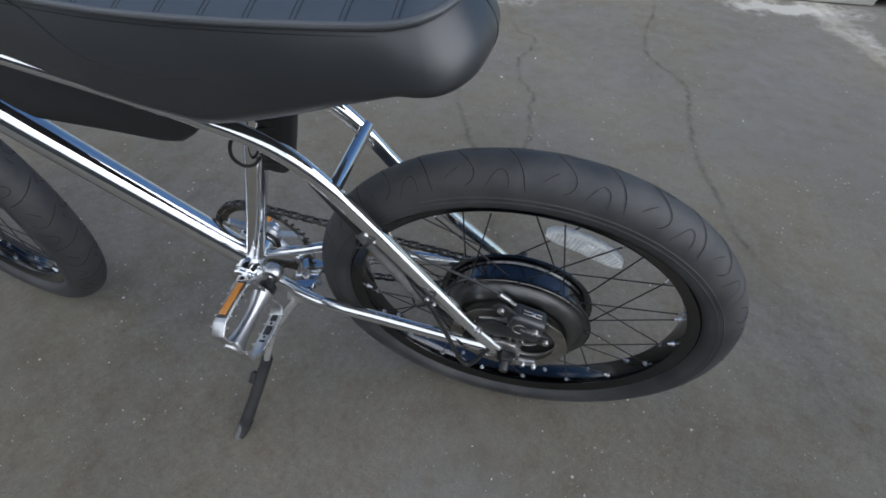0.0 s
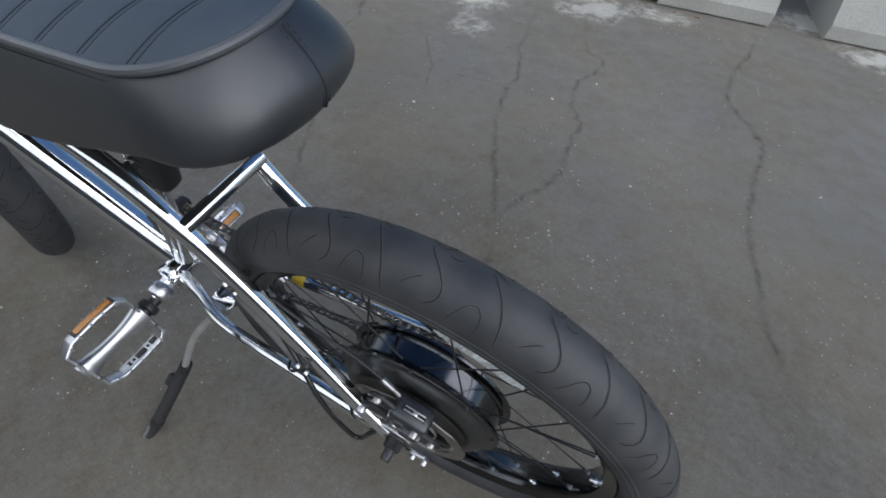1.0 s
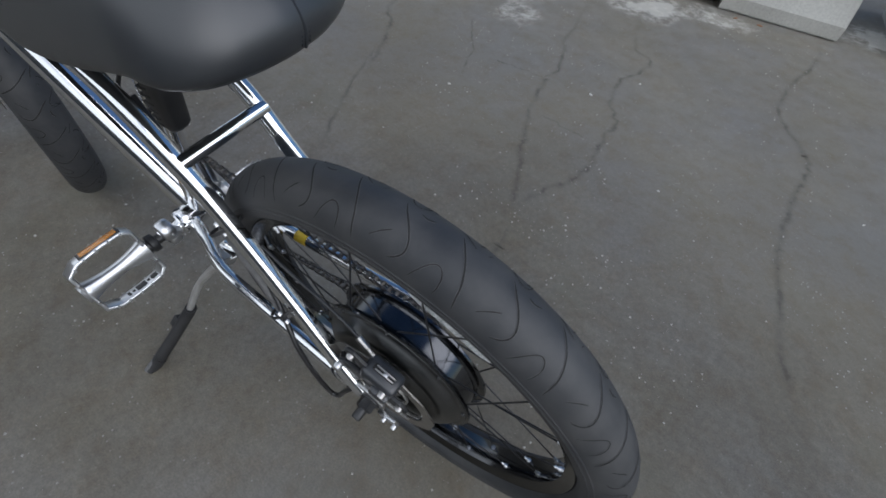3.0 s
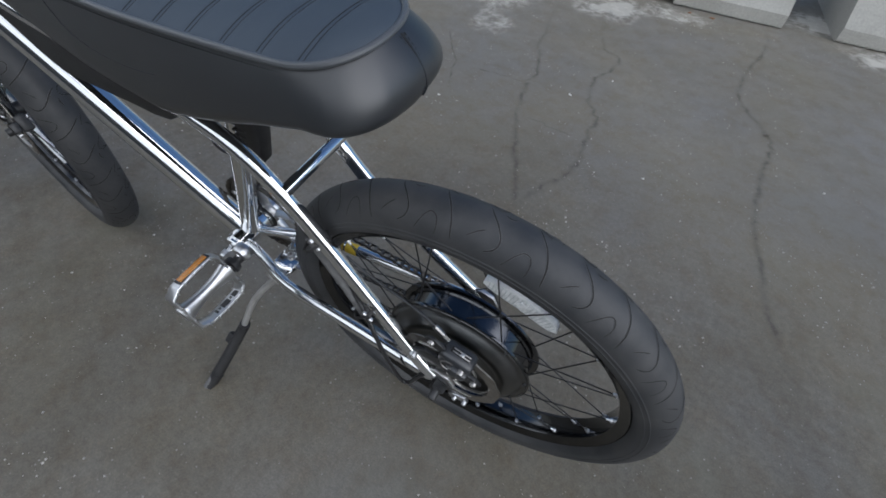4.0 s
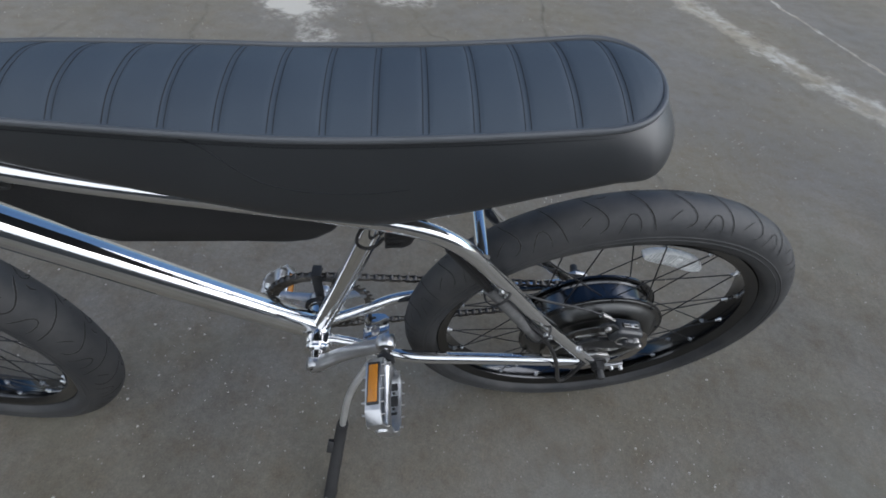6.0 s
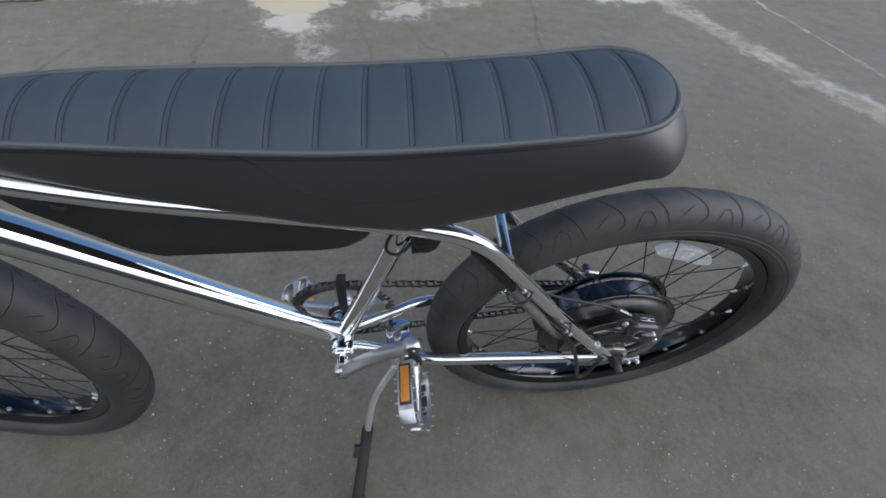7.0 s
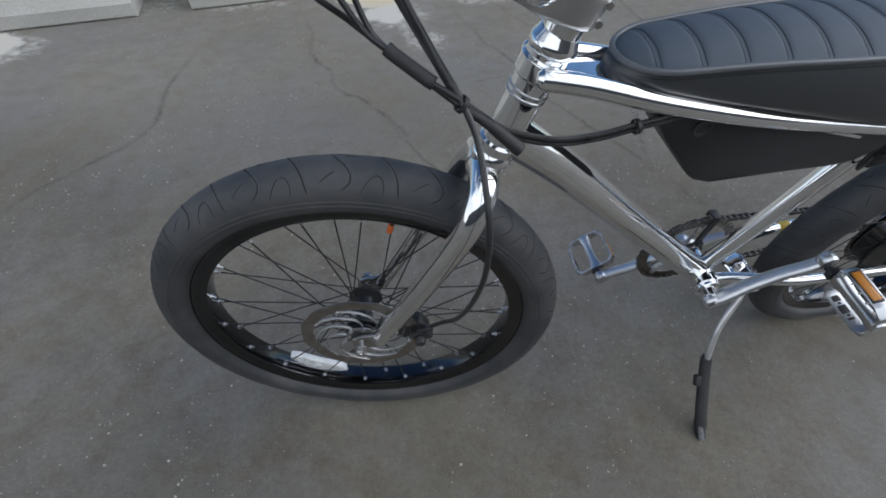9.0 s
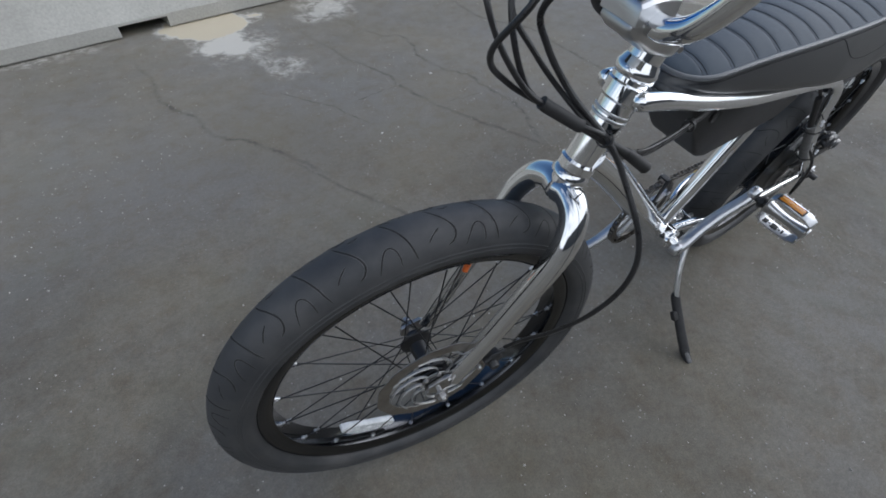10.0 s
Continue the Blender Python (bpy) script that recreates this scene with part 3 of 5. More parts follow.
def mirrored(pts):
    """The other side; the front of the frame stands a little out of line."""
    return [(x, 0.0245 * min(0.0, x + 0.10) / 0.80 - y, z) for x, y, z in pts]


def both(name, pts, radius, mat, label="", per=8, seg=16, flat=1.0):
    for q in (pts, mirrored(pts)):
        part(name, sweep(bmesh.new(), spline(q, per), radius, seg, flat=flat), mat, BIKE, label)


def bolt(bm, m, r=0.004, h=0.004, mat=0, hexagon=True):
    """A bolt head along y with a socket or a hexagon."""
    lathe(bm, [(0, h), (r * 0.5, h), (r * 0.5, h * 0.55), (r * 0.62, h), (r * 0.92, h * 0.95), (r, h * 0.7), (r, 0)], 6 if hexagon else 16, m, mat=mat)


def build_frame():
    rail = [(-0.854, -0.0353, 0.7419), (-0.81, -0.0400, 0.7330), (-0.73, -0.0465, 0.7105), (-0.61, -0.0495, 0.6810), (-0.49, -0.0480, 0.6570), (-0.39, -0.0475, 0.638),
            (-0.322, -0.0500, 0.625), (-0.278, -0.0525, 0.609), (-0.240, -0.054, 0.576), (-0.192, -0.055, 0.512), (-0.122, -0.062, 0.424), (-0.05, -0.072, 0.345), (-0.018, -0.075, 0.312)]
    both("frame_rail", rail, 0.0102, CHROME, "long bent chrome frame rail", 8, 18)
    for y, far in ((-0.0353, -0.0400), (0.0122, 0.0183)):
        part("rail_end_cap", lathe(bmesh.new(), [(0, -0.011), (0.005, -0.010), (0.0092, -0.006), (0.0106, 0), (0.0102, 0.006)], 18, along((-0.854, y, 0.7419), (-0.81, far, 0.7330))), CHROME, BIKE)
    part("head_tube", lathe(bmesh.new(), [(0.0185, 0), (0.0225, 0.0), (0.0225, 0.010), (0.0200, 0.013), (0.0200, 0.086), (0.0225, 0.089), (0.0225, 0.104), (0.0185, 0.104)], 40, along(HEAD_LOW + 0.018 * HEAD_UP, HEAD_TOP)), CHROME, BIKE, "chrome head tube")
    bm = bmesh.new()
    for h in (0.066, 0.072):
        lathe(bm, [(0.0200, h), (0.0209, h + 0.001), (0.0209, h + 0.003), (0.0200, h + 0.004)], 36, along(HEAD_LOW + 0.018 * HEAD_UP, HEAD_TOP))
    part("head_ring", bm, ALLOY, BIKE)
    down = [(-0.874, -0.0115, 0.668), (-0.80, -0.0105, 0.604), (-0.66, -0.0065, 0.470), (-0.53, -0.002, 0.346), (-0.468, 0, 0.289)]
    part("down_tube", sweep(bmesh.new(), spline(down, 8), 0.0235, 28), CHROME, BIKE, "thick chrome down tube")
    part("seat_tube", sweep(bmesh.new(), spline([BB + Vector((0.004, 0, 0.01)), (-0.405, 0, 0.415), (-0.352, 0, 0.565), (-0.331, 0, 0.62)], 6), 0.0150, 24), CHROME, BIKE, "chrome seat tube")
    part("bottom_bracket_shell", lathe(bmesh.new(), [(0.016, -0.036), (0.0205, -0.036), (0.0215, -0.033), (0.0215, 0.033), (0.0205, 0.036), (0.016, 0.036)], 36, Matrix.Translation(BB)), CHROME, BIKE)
    stay = [(-0.452, -0.020, 0.278), (-0.415, -0.028, 0.285), (-0.375, -0.040, 0.291), (-0.335, -0.0545, 0.296), (-0.29, -0.0625, 0.298), (-0.20, -0.0665, 0.300), (-0.10, -0.071, 0.302), (-0.022, -0.074, 0.304)]
    far_stay = [(x, y - 0.006 * min(1, max(0, (x + 0.42) / 0.12), -x / 0.05), z) for x, y, z in mirrored(stay)]
    for q in (stay, far_stay):
        part("chainstay", sweep(bmesh.new(), spline(q, 8), 0.0098, 18), CHROME, BIKE, "chrome chainstay")
    part("crossbar", sweep(bmesh.new(), [(-0.229, -0.054, 0.5715), (-0.229, 0.054, 0.5715)], 0.0080, 18), CHROME, BIKE, "chrome bridge between the rails")
    # flat plate under the front of the seat
    bm = bmesh.new()
    nx = 18
    rows = []
    for k in range(nx + 1):
        x = -0.846 + 0.40 * k / nx
        z = 0.7400 - 0.19 * (x + 0.846) - 0.10 * max(0, x + 0.78)
        w, mid = 0.0245 + 0.014 * min(1, k / 8), -0.0112 + 0.006 * k / nx
        rows.append([bm.verts.new((x, mid + s * w, z + dz)) for dz in (0, -0.004) for s in (-1, 1)])
    for a, b in zip(rows, rows[1:]):
        for i, j in ((0, 1), (1, 3), (3, 2), (2, 0)):
            bm.faces.new((a[i], a[j], b[j], b[i]))
    for r in (rows[0], rows[-1]):
        bm.faces.new((r[0], r[1], r[3], r[2]))
    part("seat_plate", bm, CHROME, BIKE, "mirror-bright chrome plate between the rails")
    # dropouts
    outline = [(-0.034, 0.016), (-0.012, 0.030), (0.010, 0.024), (0.020, 0.008), (0.020, -0.012), (0.006, -0.020), (-0.014, -0.016), (-0.034, -0.010)]
    for s in (-1, 1):
        part("dropout", prism(bmesh.new(), outline, 0.007, Matrix.Translation(REAR + Vector((0, s * 0.074, 0))), 0.0012), ALLOY_DULL, BIKE, "flat steel dropout")
        bm = bmesh.new()
        m = Matrix.Translation(REAR + Vector((0, s * 0.078, 0))) @ (Matrix() if s > 0 else Matrix.Rotation(math.pi, 4, "Z"))
        lathe(bm, [(0.0150, 0), (0.0150, 0.0025), (0.0095, 0.0025)], 20, m)
        lathe(bm, [(0, 0.015), (0.0095, 0.015), (0.0118, 0.0125), (0.0118, 0.0025), (0, 0.0025)], 6, m)
        lathe(bm, [(0, 0.029), (0.0055, 0.029), (0.0066, 0.027), (0.0066, 0.01)], 16, m)
        part("axle_nut", bm, DARK_GREY, BIKE, "dark steel axle nut")
    # kickstand plate with its bolt
    plate = [(0.0215 * math.copysign(abs(math.cos(a)) ** 0.45, math.cos(a)), 0.035 * math.copysign(abs(math.sin(a)) ** 0.45, math.sin(a))) for a in (2 * math.pi * k / 28 for k in range(28))]
    bm = prism(bmesh.new(), plate, 0.0048, pose(-0.362, -0.002, 0.2605, 90, 0, 0), 0.001)
    block(bm, (0.0042, 0.050, 0.010), pose(-0.3420, 0.001, 0.2600), 0.0012)
    part("kickstand_plate", bm, CHROME, BIKE, "chrome kickstand clamp plate")
    part("plate_bolt", lathe(bmesh.new(), [(0, 0.002), (0.0030, 0.002), (0.0033, 0.0062), (0.0066, 0.0060), (0.0072, 0.0045), (0.0072, -0.001)], 16, along((-0.363, 0.000, 0.2630), (-0.363, 0.000, 0.33))), STEEL, BIKE, "dark socket bolt on the kickstand plate")
    part("plate_nut", lathe(bmesh.new(), [(0, 0.009), (0.0042, 0.009), (0.0050, 0.0075), (0.0050, 0)], 6, along((-0.340, -0.012, 0.2625), (-0.30, -0.012, 0.2625))), ALLOY, BIKE)
    bm = sweep(bmesh.new(), spline([(-0.352, -0.020, 0.600), (-0.368, -0.024, 0.578), (-0.372, -0.026, 0.558), (-0.363, -0.024, 0.545), (-0.351, -0.020, 0.546), (-0.342, -0.016, 0.556)], 8), 0.0022, 8)
    part("wire_loop", bm, RUBBER, BIKE, "thin black wire looped round the seat tube")
    bm = bmesh.new()
    foot, head = Vector((-0.327, -0.005, 0.533)), Vector((-0.300, -0.005, 0.632))
    rings = []
    for f, wx, wy in ((0.0, 0.009, 0.007), (0.02, 0.013, 0.011), (0.10, 0.0175, 0.0140), (0.45, 0.0190, 0.0150), (1.0, 0.0205, 0.0155)):
        c = foot.lerp(head, f)
        rings.append([bm.verts.new(c + Vector((wx * math.copysign(abs(math.cos(a)) ** 0.6, math.cos(a)), wy * math.copysign(abs(math.sin(a)) ** 0.6, math.sin(a)), 0))) for a in (2 * math.pi * k / 24 for k in range(24))])
    for p, q in zip(rings, rings[1:]):
        for k in range(24):
            bm.faces.new((p[k], p[(k + 1) % 24], q[(k + 1) % 24], q[k]))
    bm.faces.new(rings[0][::-1])
    bm.faces.new(rings[-1])
    plug = part("connector_block", bm, BLACK_PLASTIC, BIKE, "ribbed black plastic connector block behind the seat tube")
    for k in range(8):
        f = 0.10 + 0.11 * k
        c, wx = foot.lerp(head, f), 0.0155 + 0.006 * f
        part("rib", block(bmesh.new(), (1.25 * wx, 0.0305 + 0.002 * f, 0.0036), pose(c.x - 0.42 * wx, c.y, c.z, 0, -14, 0), 0.0012), BLACK_PLASTIC, plug)
    # sticker round the right chainstay
    p, q = Vector((-0.268, 0.0524, 0.2986)), Vector((-0.245, 0.0541, 0.2992))
    part("sticker", lathe(bmesh.new(), [(0.0100, 0), (0.0102, 0.0005), (0.0102, 0.022), (0.0100, 0.0225)], 22, along(p, q), True), YELLOW, BIKE, "small yellow sticker")


def tyre_point(theta, phi, half=TYRE_HALF):
    """A place on the tyre: theta round the wheel, phi across the tread."""
    w = half
    rad = TYRE_R - half + w * math.cos(phi)
    return Vector((rad * math.cos(theta), w * math.sin(phi), rad * math.sin(theta)))


def tread(bm, width, share=1.0, lift=0.00025):
    """Fine curved groove marks, thin strips laid on round the whole tyre."""
    repeats = 18
    step = 2 * math.pi / repeats
    hook = [(-0.02, -0.34), (-0.08, -0.12), (-0.17, 0.14), (-0.24, 0.40), (-0.25, 0.60), (-0.21, 0.76), (-0.14, 0.86)]
    bar = [(-0.03, -0.42), (-0.09, -0.18), (-0.17, 0.12), (-0.235, 0.45), (-0.26, 0.70), (-0.28, 0.94)]
    arch = [(0.15, 0.96), (0.10, 0.74), (0.05, 0.54), (0.0, 0.43), (-0.05, 0.44), (-0.09, 0.56), (-0.105, 0.76), (-0.095, 0.95)]
    marks = []
    for side in (-1, 1):
        half = 0.0 if side < 0 else 0.42
        marks += [
            (side, [(half + a, b) for a, b in bar] if side < 0 else [(half - 0.05, 0.62), (half - 0.10, 0.80), (half - 0.13, 0.98)], 0.0018),
            (side, [(half + 0.5 + a, b) for a, b in hook] if side < 0 else [(half + 0.42, 0.58), (half + 0.37, 0.76), (half + 0.30, 0.88)], 0.0018),
            (side, [(half + a, b) for a, b in arch], 0.0013),
            (side, [(half + 0.57, 0.66), (half + 0.49, 0.48), (half + 0.42, 0.36)], 0.0014),
        ]
        if side > 0:
            marks += [(side, [(0.20, 0.30), (0.26, 0.24), (0.32, 0.27)], 0.0018), (side, [(0.74, 0.40), (0.71, 0.52)], 0.0022)]
    for k in range(repeats):
        for side, pts, thick in marks:
            line = spline([(a, b, 0) for a, b in pts], 5)
            where, normals = [], []
            for q in line:
                theta, phi = (k + q.x) * step, side * 1.2 * q.y
                where.append(tyre_point(theta, phi, width))
                normals.append(Vector((math.cos(phi) * math.cos(theta), math.sin(phi), math.cos(phi) * math.sin(theta))))
            n = len(line)
            ribbon(bm, where, [share * thick * min(1, 0.4 + 5 * j / n, 0.4 + 5 * (n - 1 - j) / n) for j in range(n)], normals, lift)
    return bm


def spoke_mesh(side, lean, hub_r, hub_y, reach):
    """One spoke from the hub flange to the rim at the angle 0, with its nipple."""
    bm = bmesh.new()
    a = radians(lean)
    start, end = Vector((hub_r * math.cos(a), side * hub_y, hub_r * math.sin(a))), Vector((reach, side * 0.0085, 0))
    d = (end - start).normalized()
    sweep(bm, [start, end], 0.00105, 6)
    sweep(bm, [end - 0.0085 * d, end - 0.0075 * d, end - 0.003 * d, end], 0.0020, 8, mat=1)
    sweep(bm, [end - 0.003 * d, end + 0.0006 * d], 0.0036, 8, mat=1)
    return mesh_of("spoke", bm, [BLACK_METAL, ALLOY])


def reflector_part(parent, angle, label, radius=0.2035):
    """A long clear lens that follows the spokes' arc."""
    bm = bmesh.new()
    n, width = 22, 0.0145
    top = []
    for k in range(n + 1):
        f = k / n * 2 - 1
        a = radians(angle + 15.6 * f)
        w = width * math.sqrt(max(0.02, 1 - abs(f) ** 3.2))
        ring = []
        for u, y in ((-1, -0.002), (-0.86, -0.0052), (0, -0.0062), (0.86, -0.0052), (1, -0.002), (1, 0.002), (0.86, 0.0052), (0, 0.0062), (-0.86, 0.0052), (-1, 0.002)):
            r = radius + u * w
            ring.append(bm.verts.new((r * math.cos(a), y, r * math.sin(a))))
        top.append(ring)
    for p, q in zip(top, top[1:]):
        for s in range(10):
            bm.faces.new((p[s], p[(s + 1) % 10], q[(s + 1) % 10], q[s]))
    bm.faces.new(top[0])
    bm.faces.new(top[-1][::-1])
    a = radians(angle)
    block(bm, (0.016, 0.016, 0.012), Matrix.Rotation(-a, 4, "Y") @ pose(radius, 0, 0), 0.003)
    lens = part("reflector", bm, CLEAR, parent, label)
    ribs = bmesh.new()
    for k in range(-9, 10):
        f = k / 10.5
        w = 0.74 * width * math.sqrt(1 - abs(f) ** 3.2)
        block(ribs, (2 * w, 0.0128, 0.0011), Matrix.Rotation(-radians(angle + 15.6 * f), 4, "Y") @ pose(radius, 0, 0), 0.0003, segments=1)
    tagged(part("lens_rib", ribs, LENS_RIB, lens), kind="stuff")


def disc_part(parent, y, radius, label, arms=6):
    """A brake disc: braking ring with a scalloped edge and holes of light between curved arms."""
    bm = bmesh.new()
    t = 0.0009
    lathe(bm, [(radius * 0.80, y - t), (radius, y - t), (radius, y + t), (radius * 0.80, y + t)], 120, closed=True, wave=lambda r, a, j: r + (0.0011 * math.sin(12 * a) if r > radius * 0.9 else 0.0008 * math.sin(24 * a)))
    part("brake_disc", bm, DISC_STEEL, parent, label)
    part("disc_carrier", lathe(bmesh.new(), [(0.013, y - 2 * t), (0.0245, y - 2 * t), (0.0245, y - 0.2 * t), (0.013, y - 0.2 * t)], 40, closed=True), ARM_ALLOY, parent)
    line = []
    for j in range(11):
        f = j / 10
        r, a = 0.024 + f * (radius * 0.82 - 0.024), 1.15 * f * f + 0.10 * f
        line.append(Vector((r * math.cos(a), y - t, r * math.sin(a))))
    arm = mesh_of("disc_arm", sweep(bmesh.new(), line, (0.0026, 0.0021), 8, flat=0.30), ARM_ALLOY)
    for k in range(arms):
        part("disc_arm", arm, None, parent, m=Matrix.Rotation(-2 * k * math.pi / arms, 4, "Y"))
    screw = mesh_of("disc_bolt", lathe(bmesh.new(), [(0, 0.0008), (0.0018, 0.0008), (0.0022, 0.003), (0.0036, 0.0028), (0.004, 0.0015), (0.004, -0.001)], 12), STEEL)
    for k in range(6):
        a = k * math.pi / 3 + 0.3
        part("disc_bolt", screw, None, parent, m=Matrix.Translation((0.0215 * math.cos(a), y - 2 * t, 0.0215 * math.sin(a))) @ Matrix.Rotation(math.pi, 4, "Z"))


def build_wheel(name, place, hub_r, hub_y, lean, reflector, spin, label, lens=0.2035, tyre_half=TYRE_HALF, shallow=0.0, lip=0.0, cut=1.0):
    half = [(0.2570 + lip, 0.0192), (0.2595 + lip, 0.0202), (0.2597 + lip, 0.0222), (0.2575 + lip, 0.0234), (0.2480 + 0.5 * shallow, 0.0234 - 0.2 * shallow), (0.2385 + 0.95 * shallow, 0.0220 - 0.25 * shallow), (0.2322 + shallow, 0.0170), (0.2300 + shallow, 0.0090)]
    inner = [(0.2520 + lip, 0.0172), (0.2500 + lip, 0.0110)]
    rim = lathe(bmesh.new(), [*[(r, -y) for r, y in reversed(inner)], *[(r, -y) for r, y in half], (0.2295 + shallow, 0.0), *reversed(half), *inner], 160, closed=True)
    wheel = part(name, rim, RIM_BLACK, BIKE, label, m=place)
    profile = []
    for k in range(37):
        phi = radians(-112 + 224 * k / 36)
        p = tyre_point(0, phi, tyre_half)
        profile.append((p.x, p.y))
    profile = [(0.2560 + lip, -0.0185), (0.2592 + lip, -0.0205), (0.2604 + lip, 0.010 - tyre_half), *[q for q in profile if q[0] > 0.2630 + lip], (0.2604 + lip, tyre_half - 0.010), (0.2592 + lip, 0.0205), (0.2560 + lip, 0.0185)]
    part("tyre", lathe(bmesh.new(), profile, 180, closed=True), TYRE, wheel, "dusty black tyre with fine curved grooves", m=Matrix.Rotation(spin, 4, "Y"), sharp=50)
    bm = bmesh.new()
    for s in (-1, 1):
        for r, y in ((TYRE_R - tyre_half + 0.005, tyre_half - 0.0004), (TYRE_R - tyre_half - 0.001, tyre_half - 0.0002)):
            lathe(bm, [(r - 0.0009, s * y), (r, s * (y + 0.0008)), (r + 0.0009, s * y)], 140, closed=True)
    part("sidewall_bead", bm, TYRE, wheel)
    # the inner strip's dark colour gives the grooves their shade
    for name, share, lift, mat in (("groove_edge", 1.30, 0.00020, GROOVE_LIP), ("groove_shade", 0.85, 0.00045, RECESS_SHADE)):
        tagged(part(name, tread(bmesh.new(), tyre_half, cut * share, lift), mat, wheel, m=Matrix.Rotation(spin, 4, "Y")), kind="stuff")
    kinds = {(s, d): spoke_mesh(s, d * lean, hub_r, hub_y, 0.2305 + shallow) for s in (-1, 1) for d in (-1, 1)}
    for k in range(36):
        s, d = (-1, 1)[k % 2], (-1, 1)[k // 2 % 2]
        ob = new("spoke", kinds[s, d])
        ob.parent = wheel
        ob.matrix_basis = Matrix.Rotation(-radians(10 * k + 3) + spin, 4, "Y")
    reflector_part(wheel, reflector, "long clear plastic spoke reflector", lens)
    return wheel


def build_rear_wheel():
    wheel = build_wheel("rear_wheel", REAR_PLACE, 0.114, 0.018, 24, 70.3, 0.0, "rear wheel with black rim and hub motor", 0.1975, 0.0342, 0.0075, -0.0030)
    drum = [(0.1080, -0.0225), (0.1155, -0.0256), (0.1175, -0.0242), (0.1175, -0.0208), (0.1155, -0.0192), (0.1090, -0.0182), (0.1070, -0.0155), (0.1070, 0.0080), (0.1090, 0.0105), (0.1155, 0.0115),
            (0.1175, 0.0130), (0.1175, 0.0162), (0.1155, 0.0176), (0.100, 0.022), (0.080, 0.034), (0.040, 0.042), (0.012, 0.042)]
    motor = part("hub_motor", lathe(bmesh.new(), drum, 96), HUB_BLACK, wheel, "glossy black hub motor")
    cover = [(0.012, -0.0495), (0.027, -0.0495), (0.029, -0.0470), (0.030, -0.0330), (0.034, -0.0300), (0.056, -0.0300), (0.066, -0.0322), (0.073, -0.0372), (0.080, -0.0410), (0.087, -0.0418), (0.094, -0.0396), (0.100, -0.0352), (0.1045, -0.0300), (0.1070, -0.0268), (0.1085, -0.0260), (0.1135, -0.0262), (0.1148, -0.0246)]
    part("motor_cover", lathe(bmesh.new(), cover, 96), HUB_SATIN, motor, "satin black motor cover with a rounded shoulder", sharp=50)
    screw = mesh_of("motor_screw", lathe(bmesh.new(), [(0, 0.0012), (0.0014, 0.0012), (0.0018, 0.0026), (0.0026, 0.0024), (0.0030, 0.001), (0.0030, -0.001)], 12), DARK_GREY)
    for k in range(9):
        a = k * 2 * math.pi / 9 + 0.2
        part("motor_screw", screw, None, wheel, m=Matrix.Translation((0.1118 * math.cos(a), -0.0259, 0.1118 * math.sin(a))) @ Matrix.Rotation(math.pi, 4, "Z"))
    disc_part(wheel, -0.0545, 0.086, "steel rear brake disc")
    bm = lathe(bmesh.new(), [(0.012, 0.042), (0.026, 0.043), (0.027, 0.049), (0.012, 0.050)], 30)
    for k in range(16):
        a = k * math.pi / 8
        block(bm, (0.009, 0.0026, 0.0055), Matrix.Rotation(-a, 4, "Y") @ pose(0.030, 0.0465, 0), 0.0008)
    part("sprocket", bm, CHAIN_MAT, wheel, "small steel sprocket")
    part("axle", lathe(bmesh.new(), [(0.006, -0.09), (0.007, -0.09), (0.007, 0.09), (0.006, 0.09)], 16), STEEL, wheel)


def build_front_wheel():
    wheel = build_wheel("front_wheel", FRONT_PLACE, 0.0215, 0.030, 72, 237, 0.35, "front wheel with black rim and spokes", tyre_half=0.0352, lip=-0.0058, cut=1.4)
    bm = lathe(bmesh.new(), [(0.008, -0.048), (0.016, -0.048), (0.018, -0.040), (0.022, -0.039), (0.022, -0.036), (0.0125, -0.034), (0.0265, -0.0325), (0.0275, -0.030), (0.0265, -0.0275), (0.015, -0.022), (0.0135, 0.0), (0.015, 0.022), (0.0265, 0.0275), (0.0275, 0.030), (0.0265, 0.0325), (0.013, 0.034), (0.011, 0.046), (0.008, 0.046)], 40)
    part("hub", bm, BLACK_METAL, wheel, "black front hub")
    disc_part(wheel, -0.0435, 0.093, "steel front brake disc with curved arms", 9)
    bm = lathe(bmesh.new(), [(0, -0.079), (0.0036, -0.079), (0.0042, -0.077), (0.0042, 0.077), (0.0036, 0.079), (0, 0.079)], 14)
    for s in (-1, 1):
        m = Matrix.Translation((0, s * 0.0665, 0)) @ (Matrix() if s > 0 else Matrix.Rotation(math.pi, 4, "Z"))
        lathe(bm, [(0.011, 0), (0.011, 0.002), (0.008, 0.002)], 18, m)
        lathe(bm, [(0, 0.010), (0.0075, 0.010), (0.0085, 0.0085), (0.0085, 0.002), (0, 0.002)], 6, m)
    part("axle", bm, STEEL, wheel, "front axle with nuts")
    a = radians(73)
    out = Vector((math.cos(a), 0, math.sin(a)))
    part("valve", sweep(bmesh.new(), [0.213 * out, 0.234 * out], 0.0034, 12), RUBBER, wheel, "black valve stem")
    part("valve_cap", sweep(bmesh.new(), [0.1995 * out, 0.2005 * out, 0.2135 * out], 0.0042, 12), ORANGE, wheel, "orange valve cap")


